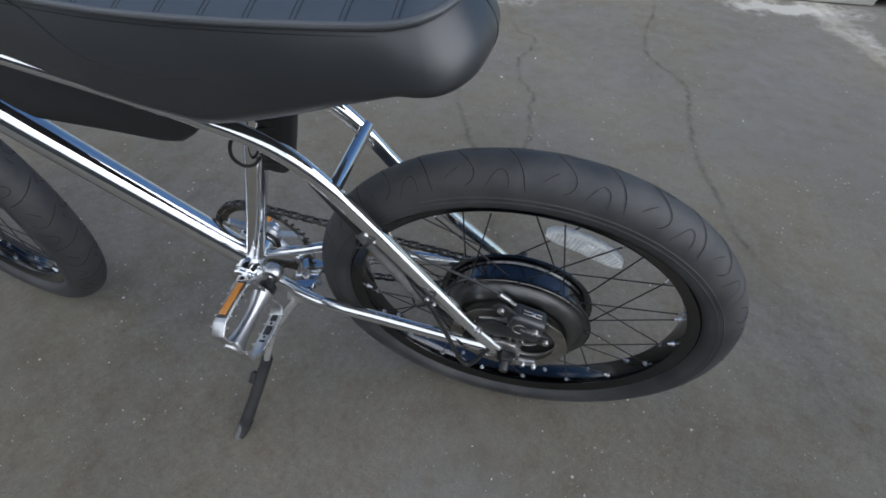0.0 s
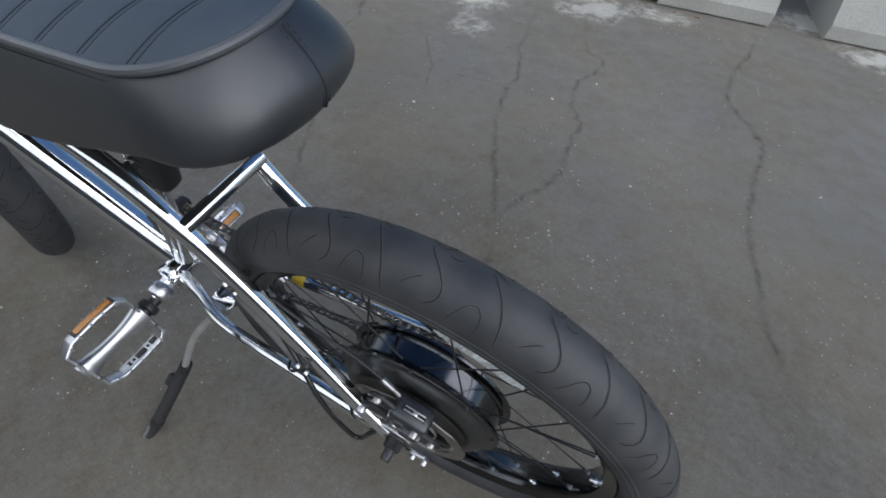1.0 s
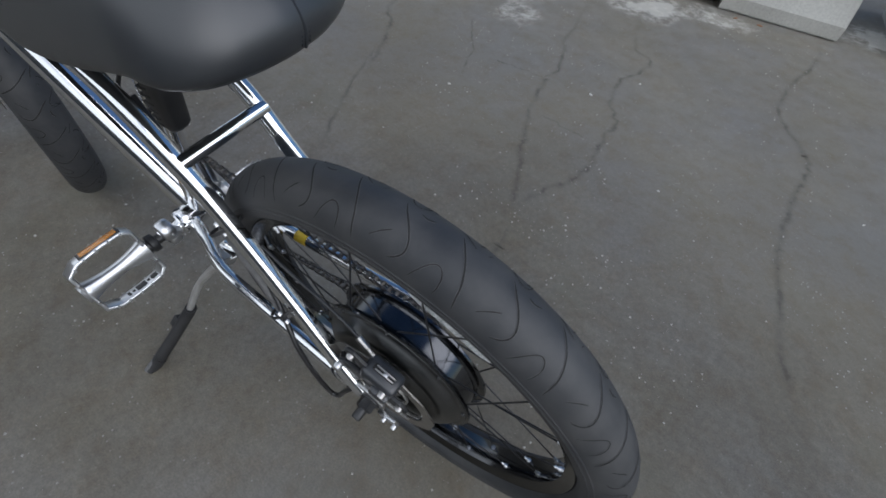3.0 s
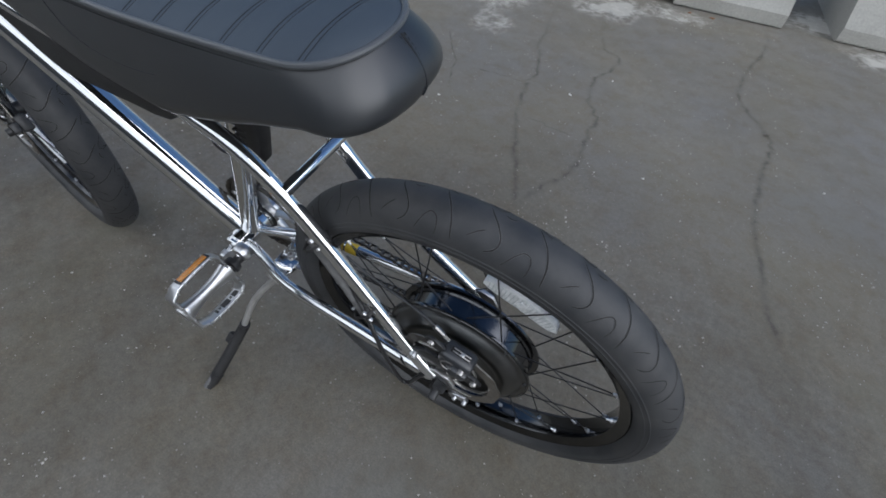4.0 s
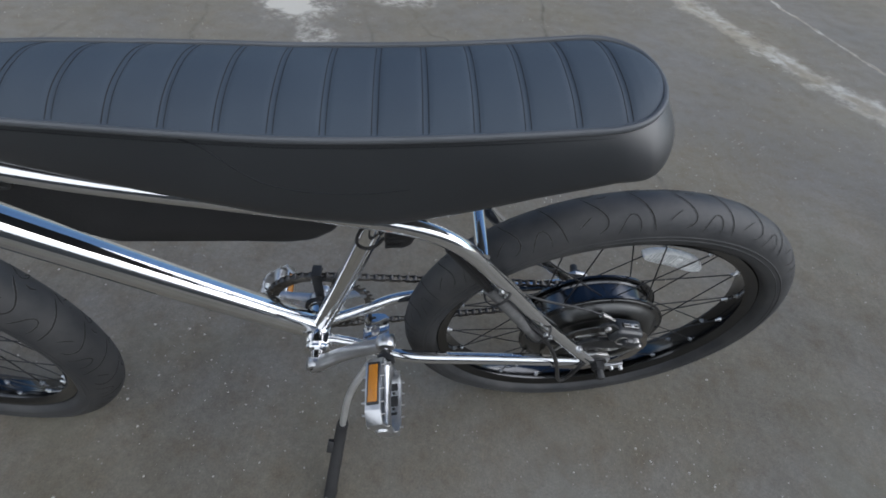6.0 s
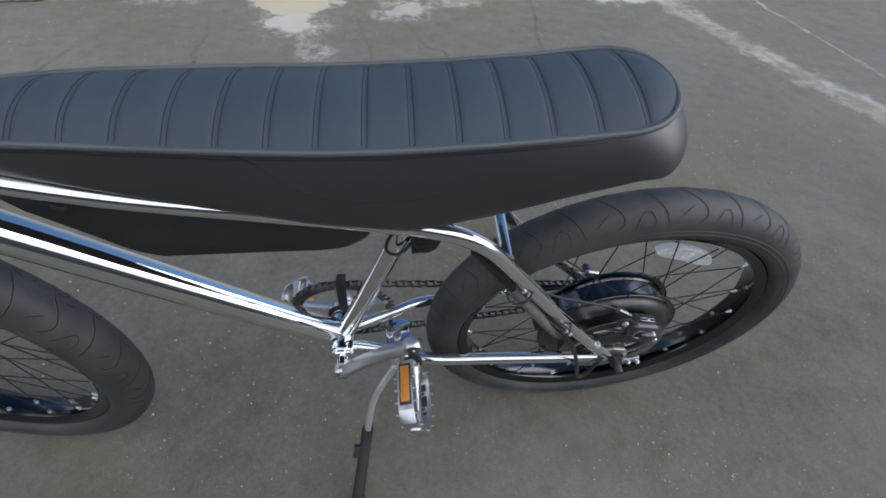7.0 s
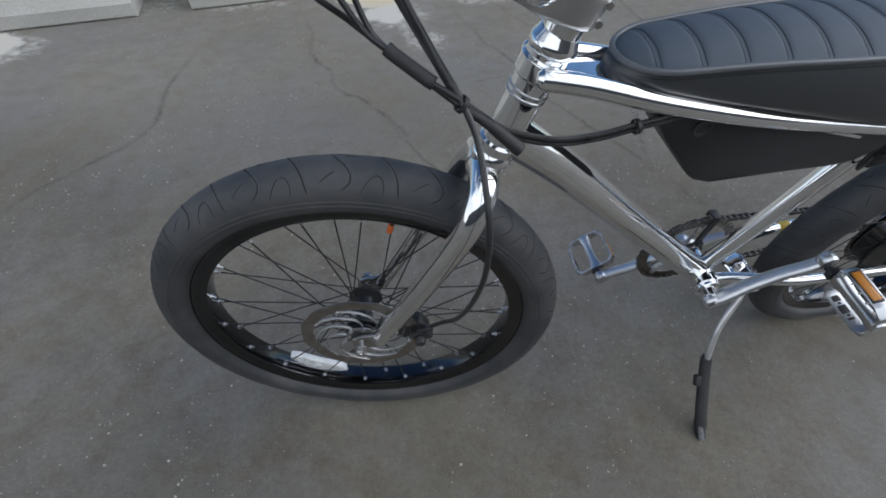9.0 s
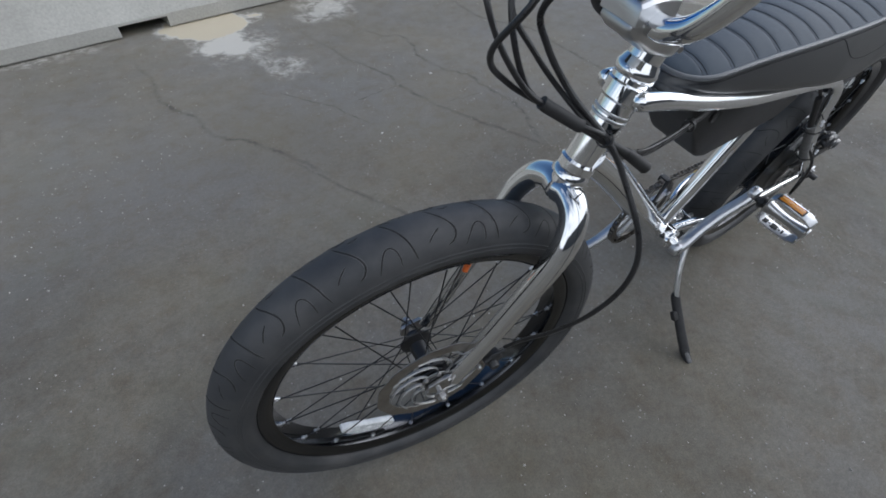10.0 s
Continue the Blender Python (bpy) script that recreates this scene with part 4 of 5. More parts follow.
def build_fork():
    crown = lathe(bmesh.new(), [(0.012, -0.024), (0.018, -0.022), (0.0200, -0.012), (0.0200, 0.004), (0.0236, 0.007), (0.0236, 0.010), (0.0220, 0.014), (0.0185, 0.018), (0.012, 0.018)], 36, along(HEAD_LOW, HEAD_TOP))
    fork = part("fork", crown, CHROME, BIKE, "curved chrome fork", m=STEER)
    leg = [(-0.897, -0.0135, 0.622), (-0.896, -0.028, 0.6235), (-0.900, -0.050, 0.612), (-0.910, -0.064, 0.588), (-0.924, -0.0685, 0.555), (-0.953, -0.068, 0.492), (-0.988, -0.067, 0.420), (-1.024, -0.0655, 0.350), (-1.038, -0.065, 0.320)]
    for q in (leg, [(x, -0.0225 - y, z) for x, y, z in leg]):
        part("fork_leg", sweep(bmesh.new(), spline(q, 8), (0.0185, 0.0135), 24), CHROME, fork, "tapered chrome fork leg")
    for s in (-1, 1):
        outline = [(-1.082, 0.302), (-1.080, 0.322), (-1.066, 0.330), (-1.030, 0.336), (-1.026, 0.318), (-1.044, 0.300), (-1.066, 0.293)]
        part("fork_tip", prism(bmesh.new(), outline, 0.006, Matrix.Translation((0, -0.0112 + s * 0.0545, 0)), 0.001), STEEL, fork)
    bm = bmesh.new()
    lathe(bm, [(0, 0.003), (0.0035, 0.003), (0.0045, 0.0), (0.0045, -0.004)], 14, along((-0.9105, -0.0115, 0.6165), (-0.934, -0.0115, 0.608)))
    part("crown_bolt", bm, BLACK_METAL, fork)
    # brake body behind the left leg
    bm = block(bmesh.new(), (0.050, 0.022, 0.034), pose(-0.988, -0.048, 0.330, 0, -28, 0), 0.005)
    block(bm, (0.030, 0.016, 0.022), pose(-0.972, -0.066, 0.336, 0, -28, 0), 0.004)
    block(bm, (0.030, 0.010, 0.010), pose(-1.010, -0.062, 0.352, 0, -28, 0), 0.002)
    lathe(bm, [(0, 0.009), (0.007, 0.009), (0.008, 0.007), (0.008, -0.004)], 18, along((-0.974, -0.074, 0.332), (-0.974, -0.12, 0.332)))
    sweep(bm, [(-0.978, -0.070, 0.350), (-0.956, -0.074, 0.362)], 0.003, 8)
    part("brake_caliper", bm, DARK_GREY, fork, "dark grey front brake caliper")
    screw = mesh_of("caliper_bolt", lathe(bmesh.new(), [(0, 0.002), (0.0022, 0.002), (0.0026, 0.004), (0.0042, 0.004), (0.0046, 0.003), (0.0046, -0.002)], 14), ALLOY)
    for x, z in ((-1.012, 0.343), (-0.966, 0.322), (-0.992, 0.318)):
        part("caliper_bolt", screw, None, fork, m=pose(x, -0.066, z, 0, 0, 180))


def build_cockpit():
    m0 = STEER
    axis = along(HEAD_TOP + Vector((0.002, 0.004, 0)), HEAD_TOP + Vector((0.002, 0.004, 0)) + HEAD_UP)
    bm = lathe(bmesh.new(), [(0.012, -0.014), (0.0226, -0.014), (0.0226, -0.006), (0.0208, -0.004), (0.0208, 0.001), (0.0222, 0.003), (0.0232, 0.005), (0.0232, 0.0105), (0.0224, 0.0120), (0.0190, 0.020), (0.0180, 0.020), (0.0180, 0.030), (0.012, 0.030)], 40, axis)
    part("headset", bm, CHROME, BIKE, "stacked chrome headset rings", m=m0)
    # stem: clamp barrel, bridge and bar clamp
    top = HEAD_TOP + Vector((0.002, 0.004, 0)) + 0.046 * HEAD_UP
    fwd = Vector((-0.97, 0, 0.24))
    clamp = top + 0.048 * fwd + 0.012 * HEAD_UP
    turn = Matrix(((-fwd.x, 0, HEAD_UP.x, 0), (0, 1, 0, 0), (-fwd.z, 0, HEAD_UP.z, 0), (0, 0, 0, 1)))
    # one forged body: round at the back, waisted, flaring into the lower half of the bar clamp
    bm = bmesh.new()
    rings = []
    for s, half, high, low in ((-0.0245, 0.002, 0.0125, -0.0150), (-0.0240, 0.006, 0.0150, -0.0165), (-0.0215, 0.0112, 0.0160, -0.0175), (-0.017, 0.0158, 0.0165, -0.0180), (-0.010, 0.0192, 0.0167, -0.0180), (0.0, 0.0206, 0.0168, -0.0180),
                               (0.012, 0.0200, 0.0166, -0.0172), (0.022, 0.0192, 0.0160, -0.0160), (0.030, 0.0196, 0.0150, -0.0150), (0.037, 0.0212, 0.0130, -0.0125), (0.048, 0.0225, 0.0120, -0.0085), (0.060, 0.0222, 0.0120, -0.0060), (0.068, 0.0208, 0.0115, -0.0010), (0.0695, 0.0195, 0.0090, 0.0020)):
        ring = []
        for k in range(28):
            a = 2 * math.pi * k / 28
            y = half * math.copysign(abs(math.cos(a)) ** 0.42, math.cos(a))
            z = (high + low) / 2 + (high - low) / 2 * math.copysign(abs(math.sin(a)) ** 0.42, math.sin(a))
            ring.append(bm.verts.new(top + s * fwd + Vector((0, y, 0)) + z * HEAD_UP))
        rings.append(ring)
    for p, q in zip(rings, rings[1:]):
        for k in range(28):
            bm.faces.new((p[k], p[(k + 1) % 28], q[(k + 1) % 28], q[k]))
    bm.faces.new(rings[0])
    bm.faces.new(rings[-1][::-1])
    tip = Matrix.Translation(clamp - 0.0035 * HEAD_UP) @ Matrix.Rotation(radians(-18), 4, "Y") @ Matrix.Translation(-clamp)
    block(bm, (0.040, 0.040, 0.016), tip @ Matrix.Translation(clamp + 0.001 * HEAD_UP) @ turn, 0.005)
    stem = part("stem", bm, ALLOY_DULL, BIKE, "brushed silver handlebar stem", m=m0, sharp=50)
    # black strip stands in for the shade within the clamp's slit
    part("clamp_slot_shade", block(bmesh.new(), (0.008, 0.0024, 0.034), Matrix.Translation(top - 0.0225 * fwd - 0.0005 * HEAD_UP) @ turn, 0.0004), BLACK_METAL, stem)
    part("stem_cap", lathe(bmesh.new(), [(0.0168, 0.0600), (0.0174, 0.0630), (0.0162, 0.0640), (0.0085, 0.0634), (0.0074, 0.0624), (0.0072, 0.0600), (0, 0.0600)], 36, axis), ALLOY, stem, "round steerer cap")
    part("cap_bolt", lathe(bmesh.new(), [(0, 0.0600), (0.0028, 0.0600), (0.0030, 0.0622), (0.0060, 0.0622), (0.0068, 0.0612), (0.0068, 0.059)], 20, axis), BLACK_METAL, stem, "black bolt sunk in the cap")
    # top plate, arched over the bar
    bm = bmesh.new()
    rings = []
    for s, low in ((-0.0225, -0.0045), (-0.0215, -0.0055), (-0.0135, -0.0055), (-0.0120, -0.0030), (-0.0070, 0.0005), (0.0, 0.0025), (0.0070, 0.0005), (0.0120, -0.0030), (0.0135, -0.0055), (0.0215, -0.0055), (0.0225, -0.0045)):
        high = 0.0125 + 0.0030 * math.cos(min(1.0, abs(s) / 0.0225) * math.pi / 2) - (0.0015 if abs(s) > 0.022 else 0)
        rings.append([bm.verts.new(clamp + s * fwd + Vector((0, y, 0)) + z * HEAD_UP) for y, z in ((-0.0235, low), (-0.0235, high - 0.003), (-0.0205, high), (0.0205, high), (0.0235, high - 0.003), (0.0235, low))])
    for p, q in zip(rings, rings[1:]):
        for k in range(6):
            bm.faces.new((p[k], p[(k + 1) % 6], q[(k + 1) % 6], q[k]))
    bm.faces.new(rings[0])
    bm.faces.new(rings[-1][::-1])
    bmesh.ops.translate(bm, verts=bm.verts[:], vec=0.0100 * HEAD_UP)
    part("clamp_plate", bm, ALLOY, stem, "silver bar clamp plate", m=tip)
    for dx in (-0.015, 0.015):
        for y in (-0.0135, 0.0135):
            q = clamp + 0.0245 * HEAD_UP + dx * fwd + Vector((0, y, 0))
            part("clamp_bolt", lathe(bmesh.new(), [(0, 0.0005), (0.0018, 0.0005), (0.0022, 0.0024), (0.0036, 0.0024), (0.0040, 0.0015), (0.0040, -0.001)], 16, along(q, q + HEAD_UP)), STEEL, stem, m=tip)
    for h in (-0.008, 0.008):
        q = top - 0.0205 * fwd + h * HEAD_UP
        part("pinch_bolt", sweep(bmesh.new(), [q + Vector((0, -0.0165, 0)), q + Vector((0, -0.016, 0)), q + Vector((0, 0.016, 0)), q + Vector((0, 0.0165, 0))], 0.0034, 12), STEEL, stem)
    c = clamp
    steps = [(0, 0, 0), (0, -0.025, 0), (0, -0.042, 0.003), (0.002, -0.060, 0.014), (0.004, -0.078, 0.038), (0.006, -0.092, 0.066), (0.010, -0.112, 0.108), (0.016, -0.140, 0.165), (0.020, -0.160, 0.188), (0.028, -0.190, 0.202), (0.044, -0.24, 0.208), (0.066, -0.31, 0.212)]
    half = [c + Vector(q) for q in steps]
    other = [Vector((q.x, 2 * c.y - q.y, q.z)) for q in half]
    bar = part("handlebar", sweep(bmesh.new(), spline(other[:0:-1] + half, 6), 0.0111, 20), CHROME, BIKE, "chrome riser handlebar", m=m0)
    for line in (half, other):
        a, b = line[-2], line[-1]
        part("grip", lathe(bmesh.new(), [(0.0112, 0.0), (0.0165, 0.001), (0.0165, 0.004), (0.0150, 0.006), (0.0150, (b - a).length + 0.03), (0.010, (b - a).length + 0.034), (0, (b - a).length + 0.034)], 20, along(a, b)), RUBBER, bar)
    return c


def build_phone_holder(c):
    """A blue rubber clamp with a dark screw plate on a strap round the bar."""
    holder = thing("phone_holder", "blue and black rubber phone holder strapped to the handlebar", "phone holder", BIKE.matrix_basis @ STEER)
    centre = c + Vector((-0.014, 0.034, 0.042))
    face = Vector((0.62, -0.30, 0.72)).normalized()
    across = face.cross(Vector((0, 0, 1))).normalized()
    tilt = Matrix.Translation(centre) @ Matrix((across, face.cross(across), face)).transposed().to_4x4() @ Matrix.Rotation(radians(12), 4, "Z")
    bm = bmesh.new()
    ring = [(0.026 * math.copysign(abs(math.cos(a)) ** 0.6, math.cos(a)), 0.023 * math.copysign(abs(math.sin(a)) ** 0.6, math.sin(a))) for a in (2 * math.pi * k / 36 for k in range(36))]
    t = bmesh.new()
    low, high = [t.verts.new((x, y, -0.006)) for x, y in ring], [t.verts.new((x, y, 0.006)) for x, y in ring]
    for k in range(36):
        j = (k + 1) % 36
        t.faces.new((low[k], low[j], high[j], high[k]))
    t.faces.new(low[::-1])
    t.faces.new(high)
    bmesh.ops.bevel(t, geom=[e for e in t.edges if len(e.link_faces) == 2 and e.calc_face_angle(0) > 0.8], offset=0.003, segments=2, affect="EDGES", profile=0.5)
    merge(bm, t, tilt)
    part("blue_pad", bm, BLUE, holder, "bright blue rubber pad")
    part("screw_plate", lathe(bmesh.new(), [(0, 0.0125), (0.005, 0.0125), (0.0065, 0.0115), (0.0165, 0.0105), (0.0185, 0.008), (0.0185, 0.0)], 36, tilt @ Matrix.Rotation(radians(90), 4, "X")), DARK_GREY, holder, "dark grey round plate")
    part("screw", lathe(bmesh.new(), [(0.0018, 0.012), (0.0045, 0.014), (0.0062, 0.0135), (0.0065, 0.0115)], 18, tilt @ Matrix.Rotation(radians(90), 4, "X")), ALLOY, holder)
    strap = spline([centre + Vector((0.030, 0.004, 0.004)), centre + Vector((0.046, 0.006, -0.004)), c + Vector((0.020, 0.036, 0.022)), c + Vector((0.019, 0.036, 0.002)), c + Vector((0.0, 0.036, -0.016)), c + Vector((-0.018, 0.035, 0.0)), c + Vector((-0.022, 0.032, 0.024)), centre + Vector((-0.01, 0.006, -0.008))], 6)
    part("strap", sweep(bmesh.new(), strap, 0.0105, 10, flat=0.22), RUBBER, holder, "black rubber strap")


SEAT_FRONT, SEAT_REAR = -0.774, -0.102


def seat_half_width(x):
    """Half width of the seat at the piping: a narrow nose that widens to the rear."""
    a = min(1.0, max(0.0, (x - SEAT_FRONT) / 0.055))
    b = min(1.0, max(0.0, (SEAT_REAR - x) / 0.066))
    body = 0.0390 + 0.0245 * math.sin(0.5 * math.pi * min(1, max(0, (x + 0.76) / 0.42)))
    return body * (1 - (1 - a) ** 2.4) ** 0.5 * (1 - (1 - b) ** 2.7) ** 0.5


def seat_pipe_z(x):
    """Height of the piping along the seat."""
    z = 0.7457 - 0.007 * min(1, max(0, (-0.62 - x) / 0.14)) ** 1.5 + 0.029 * min(1, max(0, (x + 0.44) / 0.34)) ** 1.7
    return z


def seat_low_z(x):
    """Height of the lower edge of the side panel."""
    rail = min(0.7255, 0.646 + 0.165 * max(0, -0.345 - x))
    return rail + 0.0035 * min(1, max(0, (x + 0.40) / 0.10)) + 0.091 * min(0.805, max(0, (x + 0.345) / 0.245)) ** 1.35 - 0.0010 * min(1, max(0, (x + 0.20) / 0.07)) + 0.0030 * max(0, (x + 0.145) / 0.042) ** 2.4


def seat_flare(x, f):
    """How far the side panel stands out from the piping, sideways and to the rear, at the share f of the way down."""
    wide = 0.0155 * min(1, max(0, (x + 0.70) / 0.26)) - 0.003 * max(0, (-0.70 - x) / 0.07)
    out = 0.003 * math.sin(math.pi * f) + wide * min(1, f * 1.15) ** 0.8 - 0.010 * (max(0, f - 0.75) / 0.25) ** 2
    dx = 0.0
    if x > -0.20:
        swell = math.sin(min(1.0, f / 0.72) * math.pi / 2) - 0.18 * max(0, (f - 0.72) / 0.28) ** 2
        dx = swell * (0.0205 * min(1, (x + 0.20) / 0.07) ** 1.3 + 0.0045 * max(0, (x + 0.130) / 0.028) ** 2)
    if x < -0.72:
        dx = -min(1, (-0.72 - x) / 0.05) * 0.006 * math.sin(math.pi * f)
    return out, dx


def build_seat():
    stations = []
    n = 150
    for k in range(n + 1):
        f = k / n
        e = 0.5 - 0.5 * math.cos(math.pi * f)
        g = 0.35 * f + 0.65 * e
        stations.append(SEAT_FRONT + (SEAT_REAR - SEAT_FRONT) * g)
    stations = sorted(set([round(x, 6) for x in stations] + [round(SEAT_REAR - 0.03 * (k / 30) ** 2, 6) for k in range(31)] + [round(SEAT_FRONT + 0.02 * (k / 16) ** 2, 6) for k in range(17)]))
    seams = [-0.1425 - 0.0402 * k for k in range(16)]
    across = 20

    def dome(x, u):
        w = seat_half_width(x)
        rise = (0.0118 * min(1, w / 0.055) + 0.0050 * min(1, max(0, (-0.42 - x) / 0.2)) * min(1, w / 0.035)) * (1 - abs(u) ** 2.4)
        near = min(abs(x - s) for s in seams)
        dip = 0.0018 * math.exp(-(near / 0.0042) ** 2) * (1 - abs(u) ** 8)
        puff = 0.0003 * math.cos(math.pi * min(near, 0.0204) / 0.0204) if near < 0.03 else 0
        return Vector((x, u * w, seat_pipe_z(x) + rise - dip - 0.5 * puff * (1 - u * u)))

    # denser stations near the seams
    xs = sorted(set([round(x, 5) for x in stations] + [round(s + d, 5) for s in seams for d in (-0.006, -0.004, -0.002, 0, 0.002, 0.004, 0.006)]))
    bm = bmesh.new()
    rows = [[bm.verts.new(dome(x, -1 + 2 * j / across)) for j in range(across + 1)] for x in xs]
    for a, b in zip(rows, rows[1:]):
        for j in range(across):
            bm.faces.new((a[j], a[j + 1], b[j + 1], b[j]))
    bmesh.ops.remove_doubles(bm, verts=bm.verts[:], dist=0.00005)
    seat = part("seat", bm, VINYL_TOP_SKY, BIKE, "long black vinyl seat with stitched cross ribs, sky's blue coloured in", sharp=80)
    # the side panel runs round the whole seat
    loop = [(x, -1) for x in stations] + [(x, 1) for x in reversed(stations[1:-1])]
    bm = bmesh.new()
    rings = []
    levels = 14
    for x, s in loop:
        w, top, low = seat_half_width(x), seat_pipe_z(x) - 0.002, seat_low_z(x)
        ring = []
        for j in range(levels + 1):
            f = j / levels
            out, dx = seat_flare(x, f)
            b = min(1.0, max(0.0, (SEAT_REAR - x) / 0.066))
            full = w * ((1 - (1 - b) ** (4.4 if s < 0 else 4.8)) ** 0.5 / max((1 - (1 - b) ** 2.7) ** 0.5, 0.05) if b > 0 else 1.0)
            wide = w + (full - w) * f + (0.002 * f * max(0, (x + 0.24) / 0.137) if s > 0 else 0.0)
            tuck = 1.0 + out / max(wide, 0.02)
            y = s * wide * max(tuck, 0.2)
            ring.append(bm.verts.new((x + dx * (1 + 3.6 * min(y, 0)), y, top + (low - top) * f)))
        rings.append(ring)
    count = len(rings)
    for k in range(count):
        a, b = rings[k], rings[(k + 1) % count]
        for j in range(levels):
            bm.faces.new((a[j], a[j + 1], b[j + 1], b[j]))
    m = len(stations)
    for k in range(m - 1):
        a, b = rings[k][-1], rings[k + 1][-1]
        c, d = rings[(count - k - 1) % count if k + 1 < m - 1 else m - 1][-1], rings[(count - k) % count][-1]
        pts = []
        for v in (a, b, c, d):
            if v not in pts:
                pts.append(v)
        if len(pts) > 2:
            try:
                bm.faces.new(pts)
            except ValueError:
                pass
    bmesh.ops.remove_doubles(bm, verts=bm.verts[:], dist=0.00005)
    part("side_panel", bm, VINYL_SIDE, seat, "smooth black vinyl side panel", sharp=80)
    edge = [Vector((x, s * (seat_half_width(x) + 0.001), seat_pipe_z(x) + 0.0006)) for x, s in loop]
    part("piping", sweep(bmesh.new(), edge + edge[:2], 0.0031, 10, caps=False), PIPING, seat, "raised piping along the seat's edge")
    stitch = [q + Vector((0, math.copysign(0.0016, q.y), -0.0066)) for q in edge]
    bm = bmesh.new()
    for k in range(0, len(stitch) - 1, 1):
        a, b = stitch[k], stitch[k + 1]
        for f in (0.0, 0.5):
            p, q = a.lerp(b, f), a.lerp(b, f + 0.33)
            if (q - p).length > 0.0004:
                sweep(bm, [p, q], 0.0004, 5)
    tagged(part("stitching", bm, THREAD, seat), kind="stuff")
    # double seams across the top
    for s in seams:
        bm = bmesh.new()
        for d in (-0.0024, 0.0024):
            sweep(bm, [dome(s + d, -0.93 + 1.86 * j / 20) - Vector((0, 0, 0.0001)) for j in range(21)], 0.00045, 6)
        part("rib_seam", bm, THREAD, seat)
    # upright stitched seam at the back, curved seam on each side
    def rear_point(f, y):
        top, low = seat_pipe_z(SEAT_REAR), seat_low_z(SEAT_REAR)
        return Vector((SEAT_REAR + seat_flare(SEAT_REAR, f)[1] - 0.0004 - 1.2 * y * y, y, top - 0.002 + (low - top) * f))

    part("rear_seam", sweep(bmesh.new(), [rear_point(0.05 + 0.9 * j / 14, 0.013) for j in range(15)], 0.0011, 8), THREAD, seat, "stitched upright seam")
    bm = bmesh.new()
    for j in range(14):
        for y in (0.0095, 0.0165):
            a, b = rear_point(0.06 + 0.062 * j, y), rear_point(0.06 + 0.062 * j + 0.036, y)
            sweep(bm, [a, b], 0.0005, 5)
    tagged(part("stitching", bm, THREAD, seat), kind="stuff")
    for s in (-1, 1):
        pts = []
        for x, g in ((-0.492, 0.02), (-0.475, 0.10), (-0.455, 0.28), (-0.437, 0.40), (-0.416, 0.46), (-0.389, 0.48), (-0.351, 0.46), (-0.315, 0.44)):
            w = seat_half_width(x) + seat_flare(x, g)[0] + 0.0001
            pts.append((x, s * w, seat_pipe_z(x) - 0.002 + (seat_low_z(x) - seat_pipe_z(x)) * g))
        part("side_seam", sweep(bmesh.new(), spline(pts, 6), (0.0006, 0.0003), 8), THREAD, seat)


def build_battery():
    outline = [(-0.740, 0.702), (-0.708, 0.660), (-0.652, 0.596), (-0.637, 0.584), (-0.615, 0.580), (-0.444, 0.578), (-0.416, 0.583), (-0.392, 0.600), (-0.369, 0.636), (-0.52, 0.668)]
    box = part("battery_case", prism(bmesh.new(), outline, 0.084, Matrix(), 0.006), BATTERY, BIKE, "matt black battery case hung under the seat", sharp=50)
    bm = lathe(bmesh.new(), [(0.008, 0), (0.0105, 0.0005), (0.0112, 0.0022), (0.0095, 0.0032), (0.0075, 0.0022), (0.0068, 0.0008), (0, 0.0008)], 28, Matrix.Translation((-0.672, -0.042, 0.671)) @ Matrix.Rotation(math.pi, 4, "Z"))
    part("charge_port", bm, BLACK_PLASTIC, box, "round black charge port cover")


